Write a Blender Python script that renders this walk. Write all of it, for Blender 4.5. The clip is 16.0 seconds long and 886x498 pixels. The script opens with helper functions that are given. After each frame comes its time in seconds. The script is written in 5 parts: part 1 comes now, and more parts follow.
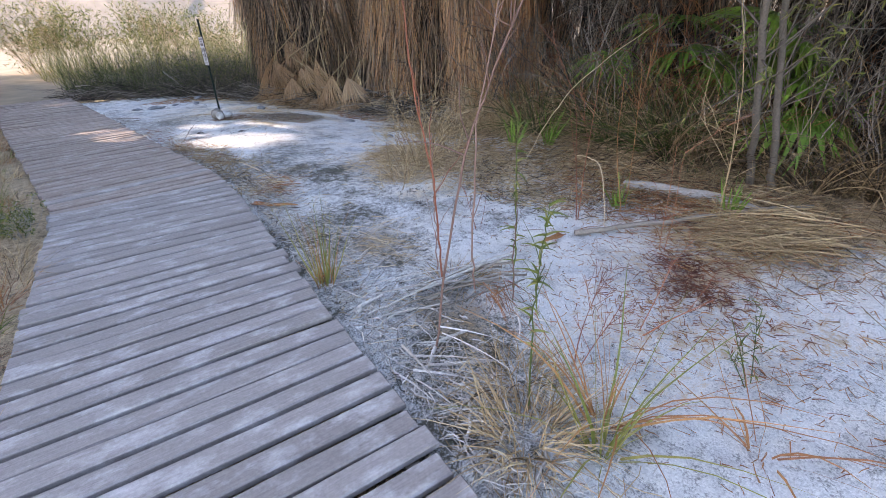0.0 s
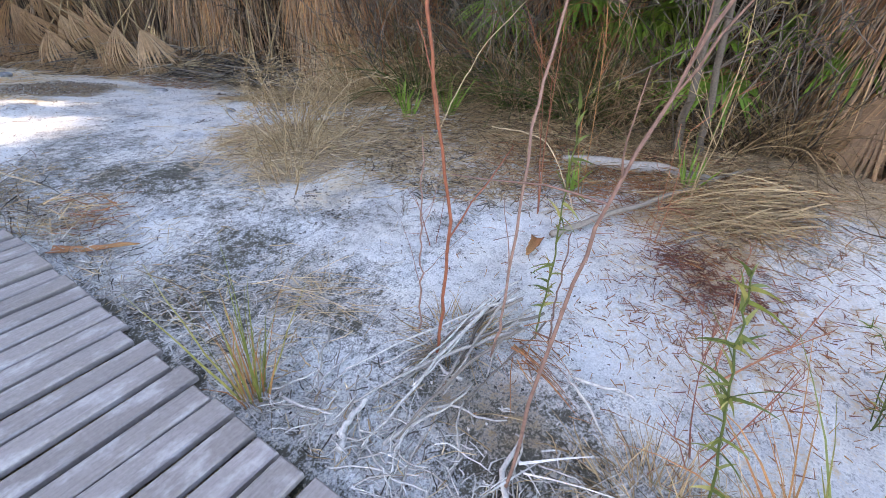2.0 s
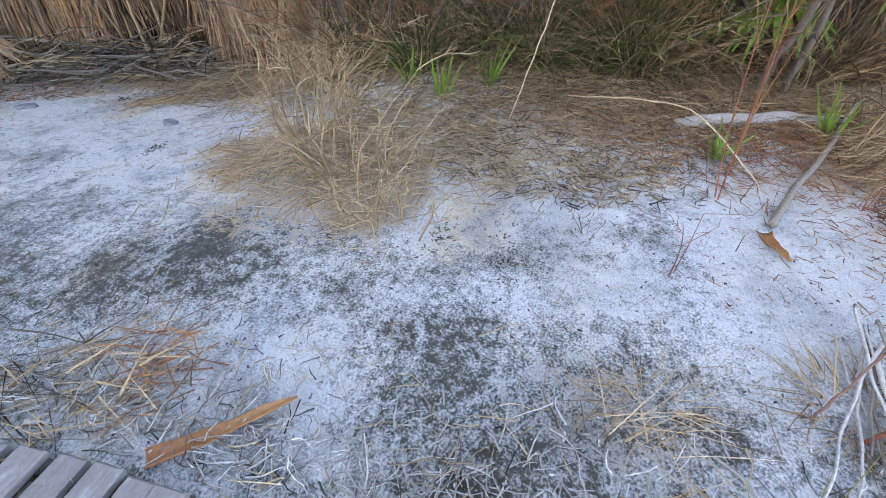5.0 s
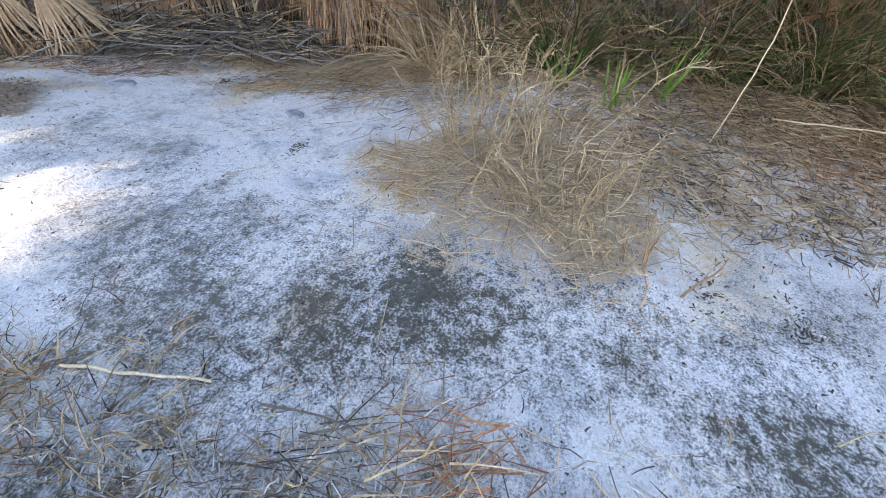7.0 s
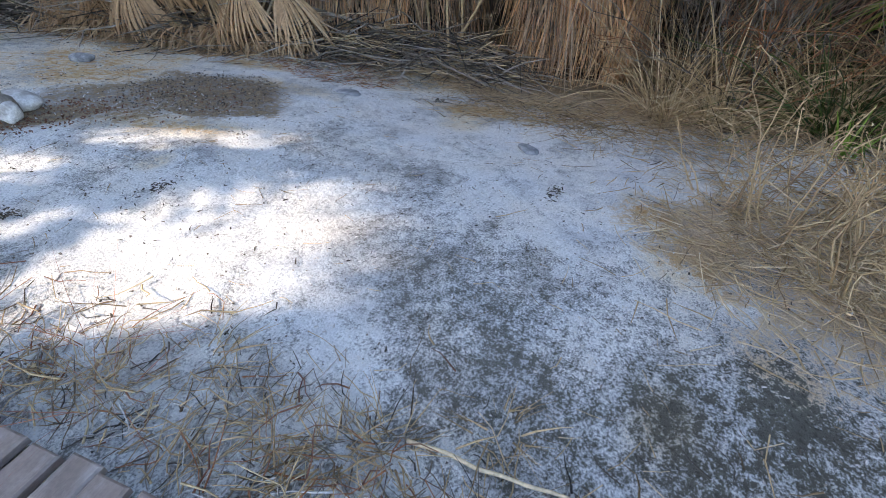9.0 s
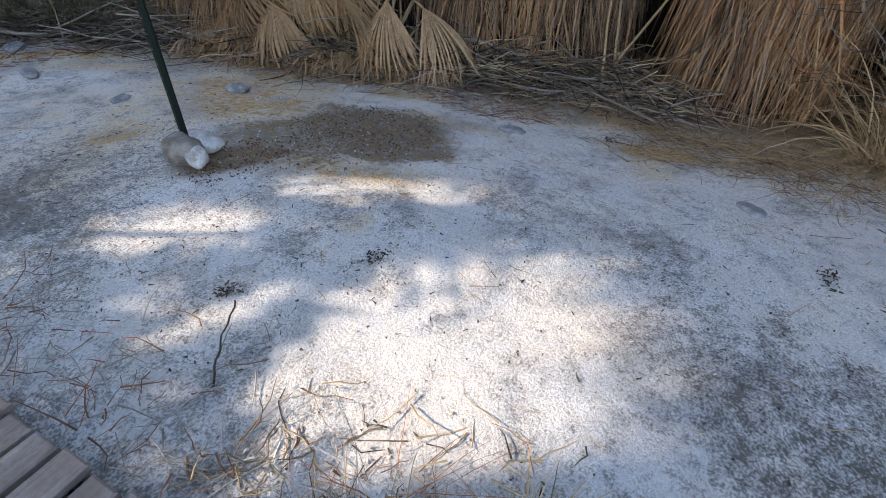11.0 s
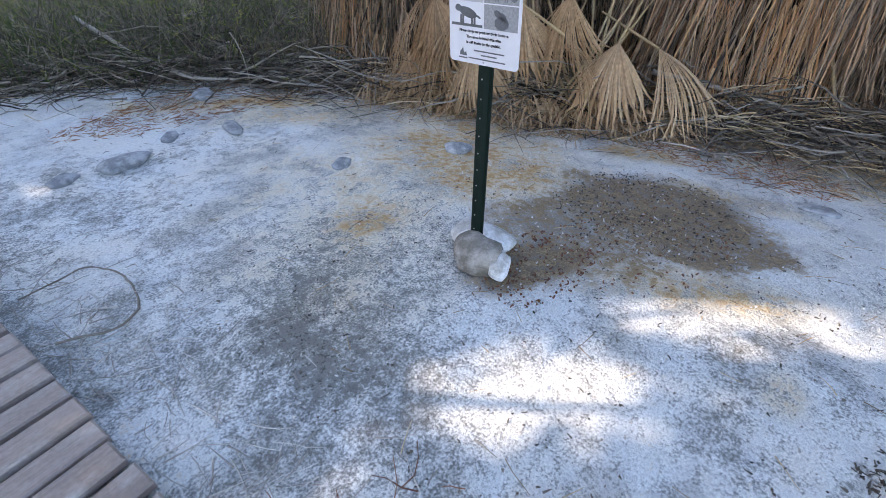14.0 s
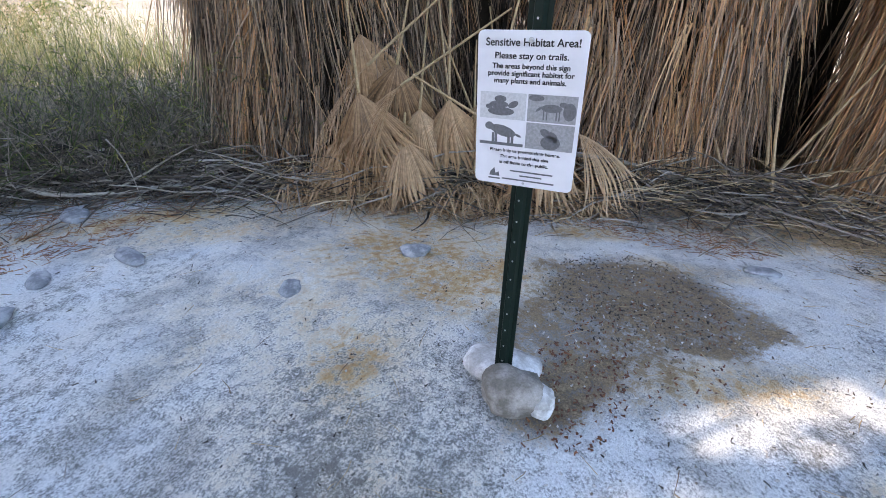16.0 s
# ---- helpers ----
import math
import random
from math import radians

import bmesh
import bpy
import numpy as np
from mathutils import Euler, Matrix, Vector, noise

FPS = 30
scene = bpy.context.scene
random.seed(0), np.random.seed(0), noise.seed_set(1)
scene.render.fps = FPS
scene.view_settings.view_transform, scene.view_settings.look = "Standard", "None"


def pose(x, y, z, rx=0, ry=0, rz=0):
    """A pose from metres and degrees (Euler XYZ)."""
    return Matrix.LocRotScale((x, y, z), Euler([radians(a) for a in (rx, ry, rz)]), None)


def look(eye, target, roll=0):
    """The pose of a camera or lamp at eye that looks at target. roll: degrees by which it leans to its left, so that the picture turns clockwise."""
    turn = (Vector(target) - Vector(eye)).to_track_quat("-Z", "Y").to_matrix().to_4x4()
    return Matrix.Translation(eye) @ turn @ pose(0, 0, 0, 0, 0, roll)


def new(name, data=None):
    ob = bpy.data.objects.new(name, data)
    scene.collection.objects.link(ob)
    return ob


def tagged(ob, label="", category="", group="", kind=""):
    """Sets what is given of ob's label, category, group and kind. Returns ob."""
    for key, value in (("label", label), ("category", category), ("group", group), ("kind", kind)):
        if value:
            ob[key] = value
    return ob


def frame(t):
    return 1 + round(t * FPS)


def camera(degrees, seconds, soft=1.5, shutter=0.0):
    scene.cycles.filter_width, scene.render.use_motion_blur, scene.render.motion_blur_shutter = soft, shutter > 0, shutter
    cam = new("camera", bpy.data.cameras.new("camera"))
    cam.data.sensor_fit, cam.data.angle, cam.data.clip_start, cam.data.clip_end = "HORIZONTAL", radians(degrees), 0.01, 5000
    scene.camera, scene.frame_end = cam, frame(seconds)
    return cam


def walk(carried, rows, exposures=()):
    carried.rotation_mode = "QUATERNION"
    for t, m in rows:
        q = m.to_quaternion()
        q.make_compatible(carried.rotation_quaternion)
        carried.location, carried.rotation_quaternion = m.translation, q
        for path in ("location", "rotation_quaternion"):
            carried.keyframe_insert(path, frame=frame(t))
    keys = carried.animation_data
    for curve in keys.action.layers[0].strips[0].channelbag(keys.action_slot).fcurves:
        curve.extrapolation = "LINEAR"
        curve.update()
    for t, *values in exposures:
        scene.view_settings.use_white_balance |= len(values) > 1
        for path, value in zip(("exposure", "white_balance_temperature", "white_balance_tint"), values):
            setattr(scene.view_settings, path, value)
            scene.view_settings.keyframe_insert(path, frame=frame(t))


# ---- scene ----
cam = camera(88.8, 16.0, soft=0.8)
METRES, EYE, TILT, LEAN, TURN = 9.4, 1.565, 0.0, 0.0, -32.9
ROWS = [
    (0.0, 0.0, 0.0, 0.0, -0.76, -26.97, 1.5),
    (0.5, -0.0131, 0.0302, -0.0005, -7.81, -28.89, 3.38),
    (1.0, -0.0226, 0.0633, -0.0028, -8.39, -30.77, 2.13),
    (1.5, -0.042, 0.0959, -0.0039, -13.36, -31.58, 0.1),
    (2.0, -0.0623, 0.1274, -0.0075, -22.58, -32.45, -1.09),
    (2.5, -0.0812, 0.1578, -0.0083, -25.21, -33.22, -0.87),
    (3.0, -0.1031, 0.1846, -0.0093, -31.06, -33.12, -0.78),
    (5.5, -0.1849, 0.3412, -0.0097, -43.34, -39.24, 1.59),
    (6.0, -0.2046, 0.3712, -0.0108, -44.45, -39.86, 2.67),
    (6.5, -0.2192, 0.4005, -0.015, -42.39, -40.12, 0.62),
    (7.0, -0.2283, 0.4319, -0.0155, -39.2, -39.97, -1.9),
    (7.5, -0.2477, 0.4598, -0.0162, -37.9, -39.48, -2.2),
    (8.0, -0.264, 0.485, -0.0197, -33.5, -39.34, -2.94),
    (8.5, -0.2785, 0.51, -0.0185, -27.78, -39.0, -3.71),
    (9.0, -0.3037, 0.5302, -0.0188, -25.58, -38.91, -3.71),
    (11.5, -0.3969, 0.6471, -0.0189, -18.11, -38.01, -2.27),
    (12.0, -0.42, 0.6685, -0.0174, -17.7, -37.65, -2.45),
    (12.5, -0.4423, 0.6938, -0.0196, -16.27, -37.69, -2.2),
    (13.0, -0.4616, 0.7211, -0.0176, -11.13, -37.39, -3.13),
    (13.5, -0.4835, 0.7417, -0.0154, -12.22, -37.27, -0.36),
    (14.0, -0.5, 0.7607, -0.017, -12.24, -37.0, -0.17),
    (14.5, -0.5108, 0.7825, -0.0164, -11.34, -36.55, -0.99),
    (15.0, -0.5259, 0.7985, -0.0162, -14.18, -35.46, -1.56),
    (15.5, -0.537, 0.8116, -0.0156, -22.48, -32.38, -1.46),
    (16.0, -0.5397, 0.8256, -0.0129, -28.36, -28.22, -1.08),
]
walk(cam, [(t, pose(0, 0, EYE, TILT, LEAN, TURN) @ pose(METRES * x, METRES * y, METRES * z, 90 + pitch, roll, yaw)) for t, x, y, z, yaw, pitch, roll in ROWS],
     exposures=[(0.0, 2.33, 7350, 22), (1.0, 2.58, 7400, 22), (3.0, 2.7, 7600, 21), (7.0, 2.82, 7150, 18), (9.0, 2.33, 7000, 16), (11.5, 1.93, 7300, 17), (12.5, 1.87, 6500, 16), (13.0, 2.04, 6450, 16), (13.5, 2.38, 6700, 17), (14.5, 2.68, 6900, 17), (16.0, 2.68, 6850, 18)])

# ---- light ----
SUN_EL, SUN_AZ = 38.0, 45.0          # the sun stands ahead and to the left of the walk
SUN_TO = Vector((-math.sin(radians(SUN_AZ)) * math.cos(radians(SUN_EL)), math.cos(radians(SUN_AZ)) * math.cos(radians(SUN_EL)), math.sin(radians(SUN_EL))))
world = bpy.data.worlds.new("sky")
scene.world = world
world.use_nodes = True
wn = world.node_tree.nodes
sky = wn.new("ShaderNodeTexSky")
sky.sky_type, sky.sun_disc = "NISHITA", False
sky.sun_elevation, sky.sun_rotation = radians(SUN_EL), radians(-SUN_AZ)
world.node_tree.links.new(sky.outputs[0], wn["Background"].inputs[0])
wn["Background"].inputs[1].default_value = 0.15
lamp = new("sun", bpy.data.lights.new("sun", "SUN"))
lamp.data.energy, lamp.data.angle, lamp.data.color = 1.75, radians(0.55), (1.0, 0.89, 0.74)
lamp.matrix_world = look(SUN_TO * 60, (0, 0, 0))


# ---- materials ----
def nodes_of(name, rough=0.8, metal=0.0):
    m = bpy.data.materials.new(name)
    m.use_nodes = True
    b = m.node_tree.nodes["Principled BSDF"]
    b.inputs["Roughness"].default_value, b.inputs["Metallic"].default_value = rough, metal
    return m, m.node_tree, b


def add(tree, kind, **values):
    n = tree.nodes.new("ShaderNode" + kind)
    for k, v in values.items():
        if k in ("operation", "data_type", "blend_type", "attribute_name", "noise_dimensions", "feature"):
            if k == "operation":
                n.operation = v
            elif k == "data_type":
                n.data_type = v
            elif k == "blend_type":
                n.blend_type = v
            elif k == "attribute_name":
                n.attribute_name = v
            elif k == "feature":
                n.feature = v
        else:
            n.inputs[k.replace("_", " ")].default_value = v
    return n


def ramp(tree, source, stops):
    n = tree.nodes.new("ShaderNodeValToRGB")
    els = n.color_ramp.elements
    while len(els) < len(stops):
        els.new(0.5)
    for e, (p, c) in zip(els, stops):
        e.position, e.color = p, (*c, 1) if len(c) == 3 else c
    tree.links.new(source, n.inputs[0])
    return n.outputs[0]


def mix(tree, fac, a, b, how="MIX"):
    n = tree.nodes.new("ShaderNodeMixRGB")
    n.blend_type = how
    for i, v in enumerate((fac, a, b)):
        if isinstance(v, (int, float)):
            n.inputs[i].default_value = v
        elif isinstance(v, tuple):
            n.inputs[i].default_value = (*v, 1)
        else:
            tree.links.new(v, n.inputs[i])
    return n.outputs[0]


def noise_out(tree, scale, detail=5.0, rough=0.6, where=None, squash=(1, 1, 1), coords="Object", own=False):
    tc = tree.nodes.new("ShaderNodeTexCoord")
    mp = tree.nodes.new("ShaderNodeMapping")
    mp.inputs["Scale"].default_value = squash
    tree.links.new(tc.outputs[coords], mp.inputs[0])
    if own:
        info = tree.nodes.new("ShaderNodeObjectInfo")
        shift = add(tree, "VectorMath", operation="SCALE", Scale=37.0)
        comb = tree.nodes.new("ShaderNodeCombineXYZ")
        for c in range(3):
            tree.links.new(info.outputs["Random"], comb.inputs[c])
        tree.links.new(comb.outputs[0], shift.inputs[0])
        tree.links.new(shift.outputs[0], mp.inputs["Location"])
    n = add(tree, "TexNoise", Scale=scale, Detail=detail, Roughness=rough)
    tree.links.new(mp.outputs[0], n.inputs["Vector"])
    return n.outputs["Fac"]


def bump(tree, bsdf, height, strength, dist):
    n = add(tree, "Bump", Strength=strength, Distance=dist)
    tree.links.new(height, n.inputs["Height"])
    tree.links.new(n.outputs[0], bsdf.inputs["Normal"])


def strand_material(name, colours, rough=0.75, thin=0.0, grain=60.0):
    """Dry or green strands: the tone of each bunch picks the colour, each strand varies a little."""
    m, t, b = nodes_of(name, rough)
    tone = add(t, "Attribute", attribute_name="tone").outputs["Fac"]
    geo = t.nodes.new("ShaderNodeNewGeometry")
    jitter = add(t, "MapRange", To_Min=-0.16, To_Max=0.16)
    t.links.new(geo.outputs["Random Per Island"], jitter.inputs[0])
    plus = add(t, "Math", operation="ADD")
    t.links.new(tone, plus.inputs[0])
    t.links.new(jitter.outputs[0], plus.inputs[1])
    stops = [(i / (len(colours) - 1), c) for i, c in enumerate(colours)]
    col = ramp(t, plus.outputs[0], stops)
    fine = noise_out(t, grain, 3)
    col = mix(t, 0.55, col, ramp(t, fine, [(0.3, (0.45, 0.45, 0.45)), (0.7, (1.3, 1.3, 1.3))]), "MULTIPLY")
    t.links.new(col, b.inputs["Base Color"])
    bump(t, b, fine, 0.3, 0.002)
    if thin:
        tr = add(t, "BsdfTranslucent")
        t.links.new(col, tr.inputs[0])
        mx = add(t, "MixShader", Fac=thin)
        t.links.new(b.outputs[0], mx.inputs[1])
        t.links.new(tr.outputs[0], mx.inputs[2])
        t.links.new(mx.outputs[0], t.nodes["Material Output"].inputs[0])
    return m


def rock_material(name, a, bcol, scale):
    m, t, b = nodes_of(name, 0.9)
    big, fine = noise_out(t, scale, 6), noise_out(t, scale * 9, 6, 0.7)
    col = mix(t, ramp(t, big, [(0.42, (0, 0, 0)), (0.6, (1, 1, 1))]), a, bcol)
    col = mix(t, 0.6, col, ramp(t, fine, [(0.3, (0.5, 0.5, 0.5)), (0.7, (1.3, 1.3, 1.3))]), "MULTIPLY")
    t.links.new(col, b.inputs["Base Color"])
    bump(t, b, fine, 0.6, 0.01)
    return m


def ground_material():
    m, t, b = nodes_of("salt_crust", 0.92)
    att = add(t, "Attribute", attribute_name="zones")
    sep = t.nodes.new("ShaderNodeSeparateColor")
    t.links.new(att.outputs["Color"], sep.inputs[0])
    salt, damp, straw = sep.outputs[0], sep.outputs[1], sep.outputs[2]
    rust = att.outputs["Alpha"]
    n1, n2, n3 = noise_out(t, 3.2, 8, 0.68), noise_out(t, 17, 8, 0.72), noise_out(t, 95, 5, 0.7)
    n4 = noise_out(t, 1.1, 6, 0.65)
    # soil under the crust
    place = t.nodes.new("ShaderNodeTexCoord")
    xyz = t.nodes.new("ShaderNodeSeparateXYZ")
    t.links.new(place.outputs["Object"], xyz.inputs[0])
    dry = add(t, "MapRange", From_Min=5.2, From_Max=7.6)
    t.links.new(xyz.outputs[1], dry.inputs[0])
    soil = mix(t, dry.outputs[0], mix(t, n2, (0.05, 0.047, 0.036), (0.19, 0.18, 0.145)), mix(t, n2, (0.14, 0.138, 0.132), (0.36, 0.355, 0.345)))
    # crust: thick white to thin grey
    crust = mix(t, ramp(t, n3, [(0.3, (0, 0, 0)), (0.65, (1, 1, 1))]), (0.62, 0.625, 0.63), (0.95, 0.95, 0.95))
    e1, e4 = (ramp(t, n, [(0.36, (0, 0, 0)), (0.64, (1, 1, 1))]) for n in (n1, n4))
    e2, e3 = (ramp(t, n, [(0.41, (0, 0, 0)), (0.59, (1, 1, 1))]) for n in (n2, n3))
    total = salt
    for e, amount in ((e1, 0.4), (e2, 0.46), (e3, 0.36), (e4, 0.25)):
        s = add(t, "Math", operation="MULTIPLY_ADD")
        t.links.new(e, s.inputs[0])
        s.inputs[1].default_value = amount
        t.links.new(total, s.inputs[2])
        total = s.outputs[0]
    part_of = add(t, "Math", operation="MULTIPLY")
    t.links.new(total, part_of.inputs[0])
    part_of.inputs[1].default_value = 0.5
    white = ramp(t, part_of.outputs[0], [(0.5, (0, 0, 0)), (0.585, (0.4, 0.4, 0.4)), (0.7, (1, 1, 1))])
    bare = ramp(t, part_of.outputs[0], [(0.40, (0, 0, 0)), (0.47, (0.75, 0.75, 0.75)), (0.51, (1, 1, 1))])
    cloud = ramp(t, mix(t, 0.5, e1, e4), [(0.15, (0.7, 0.71, 0.73)), (0.55, (1, 1, 1))])
    crust = mix(t, 1.0, crust, cloud, "MULTIPLY")
    thin_crust = mix(t, e3, (0.27, 0.275, 0.275), (0.5, 0.505, 0.51))
    col = mix(t, bare, soil, mix(t, white, thin_crust, crust))
    col = mix(t, 0.6, col, ramp(t, noise_out(t, 2.1, 4, 0.6), [(0.35, (1.0, 0.96, 0.88)), (0.62, (0.94, 0.98, 1.0))]), "MULTIPLY")
    specks = noise_out(t, 48, 4, 0.75)
    sparse = add(t, "Math", operation="SUBTRACT")
    t.links.new(specks, sparse.inputs[0])
    thin = add(t, "Math", operation="MULTIPLY")
    t.links.new(salt, thin.inputs[0])
    thin.inputs[1].default_value = 0.16
    t.links.new(thin.outputs[0], sparse.inputs[1])
    col = mix(t, ramp(t, sparse.outputs[0], [(0.55, (0, 0, 0)), (0.585, (0.7, 0.7, 0.7))]), col, (0.05, 0.048, 0.038))
    # ochre stains, damp brown ground, and shade painted under the thicket
    def patchy(mask, lo, hi, most):
        s_out = mask
        for e, amount in ((e1, 0.3), (e2, 0.45), (e3, 0.3)):
            s = add(t, "Math", operation="MULTIPLY_ADD")
            t.links.new(e, s.inputs[0])
            s.inputs[1].default_value = amount
            t.links.new(s_out, s.inputs[2])
            s_out = s.outputs[0]
        h = add(t, "Math", operation="MULTIPLY")
        t.links.new(s_out, h.inputs[0])
        h.inputs[1].default_value = 0.5
        return ramp(t, h.outputs[0], [(lo, (0, 0, 0)), (hi, (most, most, most))])

    col = mix(t, patchy(straw, 0.46, 0.62, 0.9), col, mix(t, mix(t, 0.5, e3, e2), (0.27, 0.18, 0.1), (0.7, 0.55, 0.36)))
    spread = add(t, "Math", operation="MULTIPLY")
    t.links.new(rust, spread.inputs[0])
    t.links.new(ramp(t, mix(t, 0.5, e1, e2), [(0.2, (0.45, 0.45, 0.45)), (0.8, (1.3, 1.3, 1.3))]), spread.inputs[1])
    spread.use_clamp = True
    col = mix(t, spread.outputs[0], col, (0.92, 0.73, 0.45), "MULTIPLY")
    col = mix(t, patchy(rust, 0.6, 0.85, 0.75), col, mix(t, e2, (0.6, 0.42, 0.18), (0.44, 0.2, 0.06)))
    wet_and_shade = mix(t, mix(t, 0.5, e2, e3), (0.07, 0.042, 0.02), (0.4, 0.285, 0.16))
    col = mix(t, patchy(damp, 0.44, 0.72, 0.95), col, wet_and_shade)
    t.links.new(col, b.inputs["Base Color"])
    hs = add(t, "Math", operation="MULTIPLY_ADD")
    t.links.new(n3, hs.inputs[0])
    hs.inputs[1].default_value = 0.35
    t.links.new(n2, hs.inputs[2])
    bump(t, b, hs.outputs[0], 1.0, 0.035)
    return m


def wood_material(name, a, bcol, lichen):
    m, t, b = nodes_of(name, 0.78)
    info = t.nodes.new("ShaderNodeObjectInfo")
    grain = noise_out(t, 4, 6, 0.6, squash=(1.2, 30, 30), own=True)
    blot = noise_out(t, 5, 6, 0.65, squash=(1, 2, 2), own=True)
    fine = noise_out(t, 60, 4, 0.7, own=True)
    col = mix(t, grain, a, bcol)
    col = mix(t, 0.5, col, ramp(t, info.outputs["Random"], [(0, (0.72, 0.7, 0.7)), (1, (1.2, 1.2, 1.22))]), "MULTIPLY")
    col = mix(t, ramp(t, blot, [(0.5, (0, 0, 0)), (0.78, (0.8, 0.8, 0.8))]), col, lichen)
    col = mix(t, 0.4, col, ramp(t, fine, [(0.3, (0.55, 0.55, 0.55)), (0.7, (1.25, 1.25, 1.25))]), "MULTIPLY")
    t.links.new(col, b.inputs["Base Color"])
    bump(t, b, grain, 0.5, 0.006)
    return m


def plain(name, colour, rough=0.7, metal=0.0, grain=40.0, amount=0.35):
    m, t, b = nodes_of(name, rough, metal)
    n = noise_out(t, grain, 5)
    t.links.new(mix(t, amount, colour, ramp(t, n, [(0.3, (0.5, 0.5, 0.5)), (0.7, (1.25, 1.25, 1.25))]), "MULTIPLY"), b.inputs["Base Color"])
    bump(t, b, n, 0.15, 0.002)
    return m


GROUND = ground_material()
BOARD = wood_material("weathered_board", (0.2, 0.175, 0.16), (0.38, 0.345, 0.33), (0.62, 0.6, 0.6))
BROWNBOARD = wood_material("brown_board", (0.2, 0.15, 0.125), (0.36, 0.29, 0.255), (0.5, 0.46, 0.43))
JOIST = wood_material("joist_wood", (0.1, 0.085, 0.07), (0.2, 0.17, 0.14), (0.3, 0.27, 0.25))
# shade painted in: darkest stops of THATCH, STRAW, TWIG and BARK lowered
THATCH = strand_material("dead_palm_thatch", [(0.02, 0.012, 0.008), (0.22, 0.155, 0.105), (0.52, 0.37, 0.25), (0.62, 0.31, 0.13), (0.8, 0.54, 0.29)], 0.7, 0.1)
FAN = strand_material("dead_fan_leaf", [(0.22, 0.135, 0.075), (0.42, 0.25, 0.13), (0.56, 0.36, 0.2), (0.66, 0.47, 0.29)], 0.65, 0.12, 25)
GREENFAN = strand_material("green_fan_leaf", [(0.05, 0.12, 0.018), (0.14, 0.27, 0.035), (0.25, 0.39, 0.06)], 0.45, 0.3, 25)
STRAW = strand_material("dry_straw", [(0.07, 0.045, 0.025), (0.42, 0.29, 0.155), (0.62, 0.46, 0.26), (0.76, 0.63, 0.43)], 0.75, 0.1)
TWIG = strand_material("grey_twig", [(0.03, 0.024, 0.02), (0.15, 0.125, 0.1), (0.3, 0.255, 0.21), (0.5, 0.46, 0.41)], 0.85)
PALETWIG = strand_material("salted_twig", [(0.3, 0.27, 0.24), (0.5, 0.47, 0.43), (0.72, 0.7, 0.67)], 0.9)
REDSTEM = strand_material("red_stem", [(0.13, 0.045, 0.03), (0.34, 0.11, 0.055), (0.5, 0.22, 0.11)], 0.6)
PINKSTEM = strand_material("pinkish_stem", [(0.13, 0.07, 0.05), (0.28, 0.16, 0.12), (0.45, 0.3, 0.23)], 0.7)
RUSSET = strand_material("russet_straw", [(0.16, 0.065, 0.04), (0.36, 0.15, 0.06), (0.5, 0.26, 0.1)], 0.7, 0.1)
GRASS = strand_material("green_grass", [(0.035, 0.06, 0.012), (0.09, 0.13, 0.025), (0.2, 0.23, 0.05), (0.38, 0.34, 0.1)], 0.6, 0.3)
REED = strand_material("rush_stem", [(0.03, 0.055, 0.018), (0.07, 0.1, 0.03), (0.2, 0.21, 0.065), (0.45, 0.4, 0.17)], 0.6, 0.3)
BARK = strand_material("bark", [(0.035, 0.028, 0.022), (0.14, 0.115, 0.09), (0.24, 0.2, 0.165)], 0.9)
# near black, so the cores read as shade between the skirt strips
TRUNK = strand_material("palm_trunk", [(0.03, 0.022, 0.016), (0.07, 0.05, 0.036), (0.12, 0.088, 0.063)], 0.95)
STONE = rock_material("grey_stone", (0.17, 0.15, 0.125), (0.36, 0.33, 0.3), 9)
SALTED = rock_material("salted_stone", (0.42, 0.4, 0.38), (0.75, 0.75, 0.75), 7)
BLUESTONE = rock_material("blue_grey_stone", (0.2, 0.21, 0.23), (0.4, 0.41, 0.43), 14)
POSTGREEN = plain("green_post_paint", (0.006, 0.015, 0.011), 0.5, 0.0, 30)
POSTGREEN.node_tree.nodes["Principled BSDF"].inputs["Specular IOR Level"].default_value = 0.2
BARE = plain("bare_steel", (0.5, 0.5, 0.5), 0.45, 0.8)
PLATE = plain("white_sign_plate", (0.72, 0.71, 0.74), 0.5, 0.0, 12, 0.12)
INK = plain("black_ink", (0.02, 0.02, 0.022), 0.6, 0.0, 60, 0.1)
GREYINK = plain("grey_ink", (0.32, 0.32, 0.33), 0.6, 0.0, 110, 0.6)
MIDINK = plain("mid_grey_ink", (0.14, 0.14, 0.15), 0.6, 0.0, 130, 0.6)
PALEINK = plain("pale_grey_ink", (0.55, 0.55, 0.56), 0.6, 0.0, 110, 0.4)
HILL = plain("far_hillside", (0.3, 0.25, 0.19), 0.95, 0.0, 0.3, 0.5)

rng = np.random.default_rng(7)


# ---- builders ----
def mesh_of(name, verts, faces, material, smooth=False, tone=None):
    me = bpy.data.meshes.new(name)
    me.from_pydata(verts if isinstance(verts, list) else verts.tolist(), [], faces if isinstance(faces, list) else faces.tolist())
    me.materials.append(material)
    if smooth:
        me.shade_smooth()
    if tone is not None:
        a = me.attributes.new("tone", "FLOAT", "POINT")
        a.data.foreach_set("value", np.asarray(tone, dtype=np.float32))
    return me


def part(name, me, parent, label="", at=None):
    ob = new(name, me)
    ob.parent = parent
    if at is not None:
        ob.matrix_basis = at
    return tagged(ob, label)


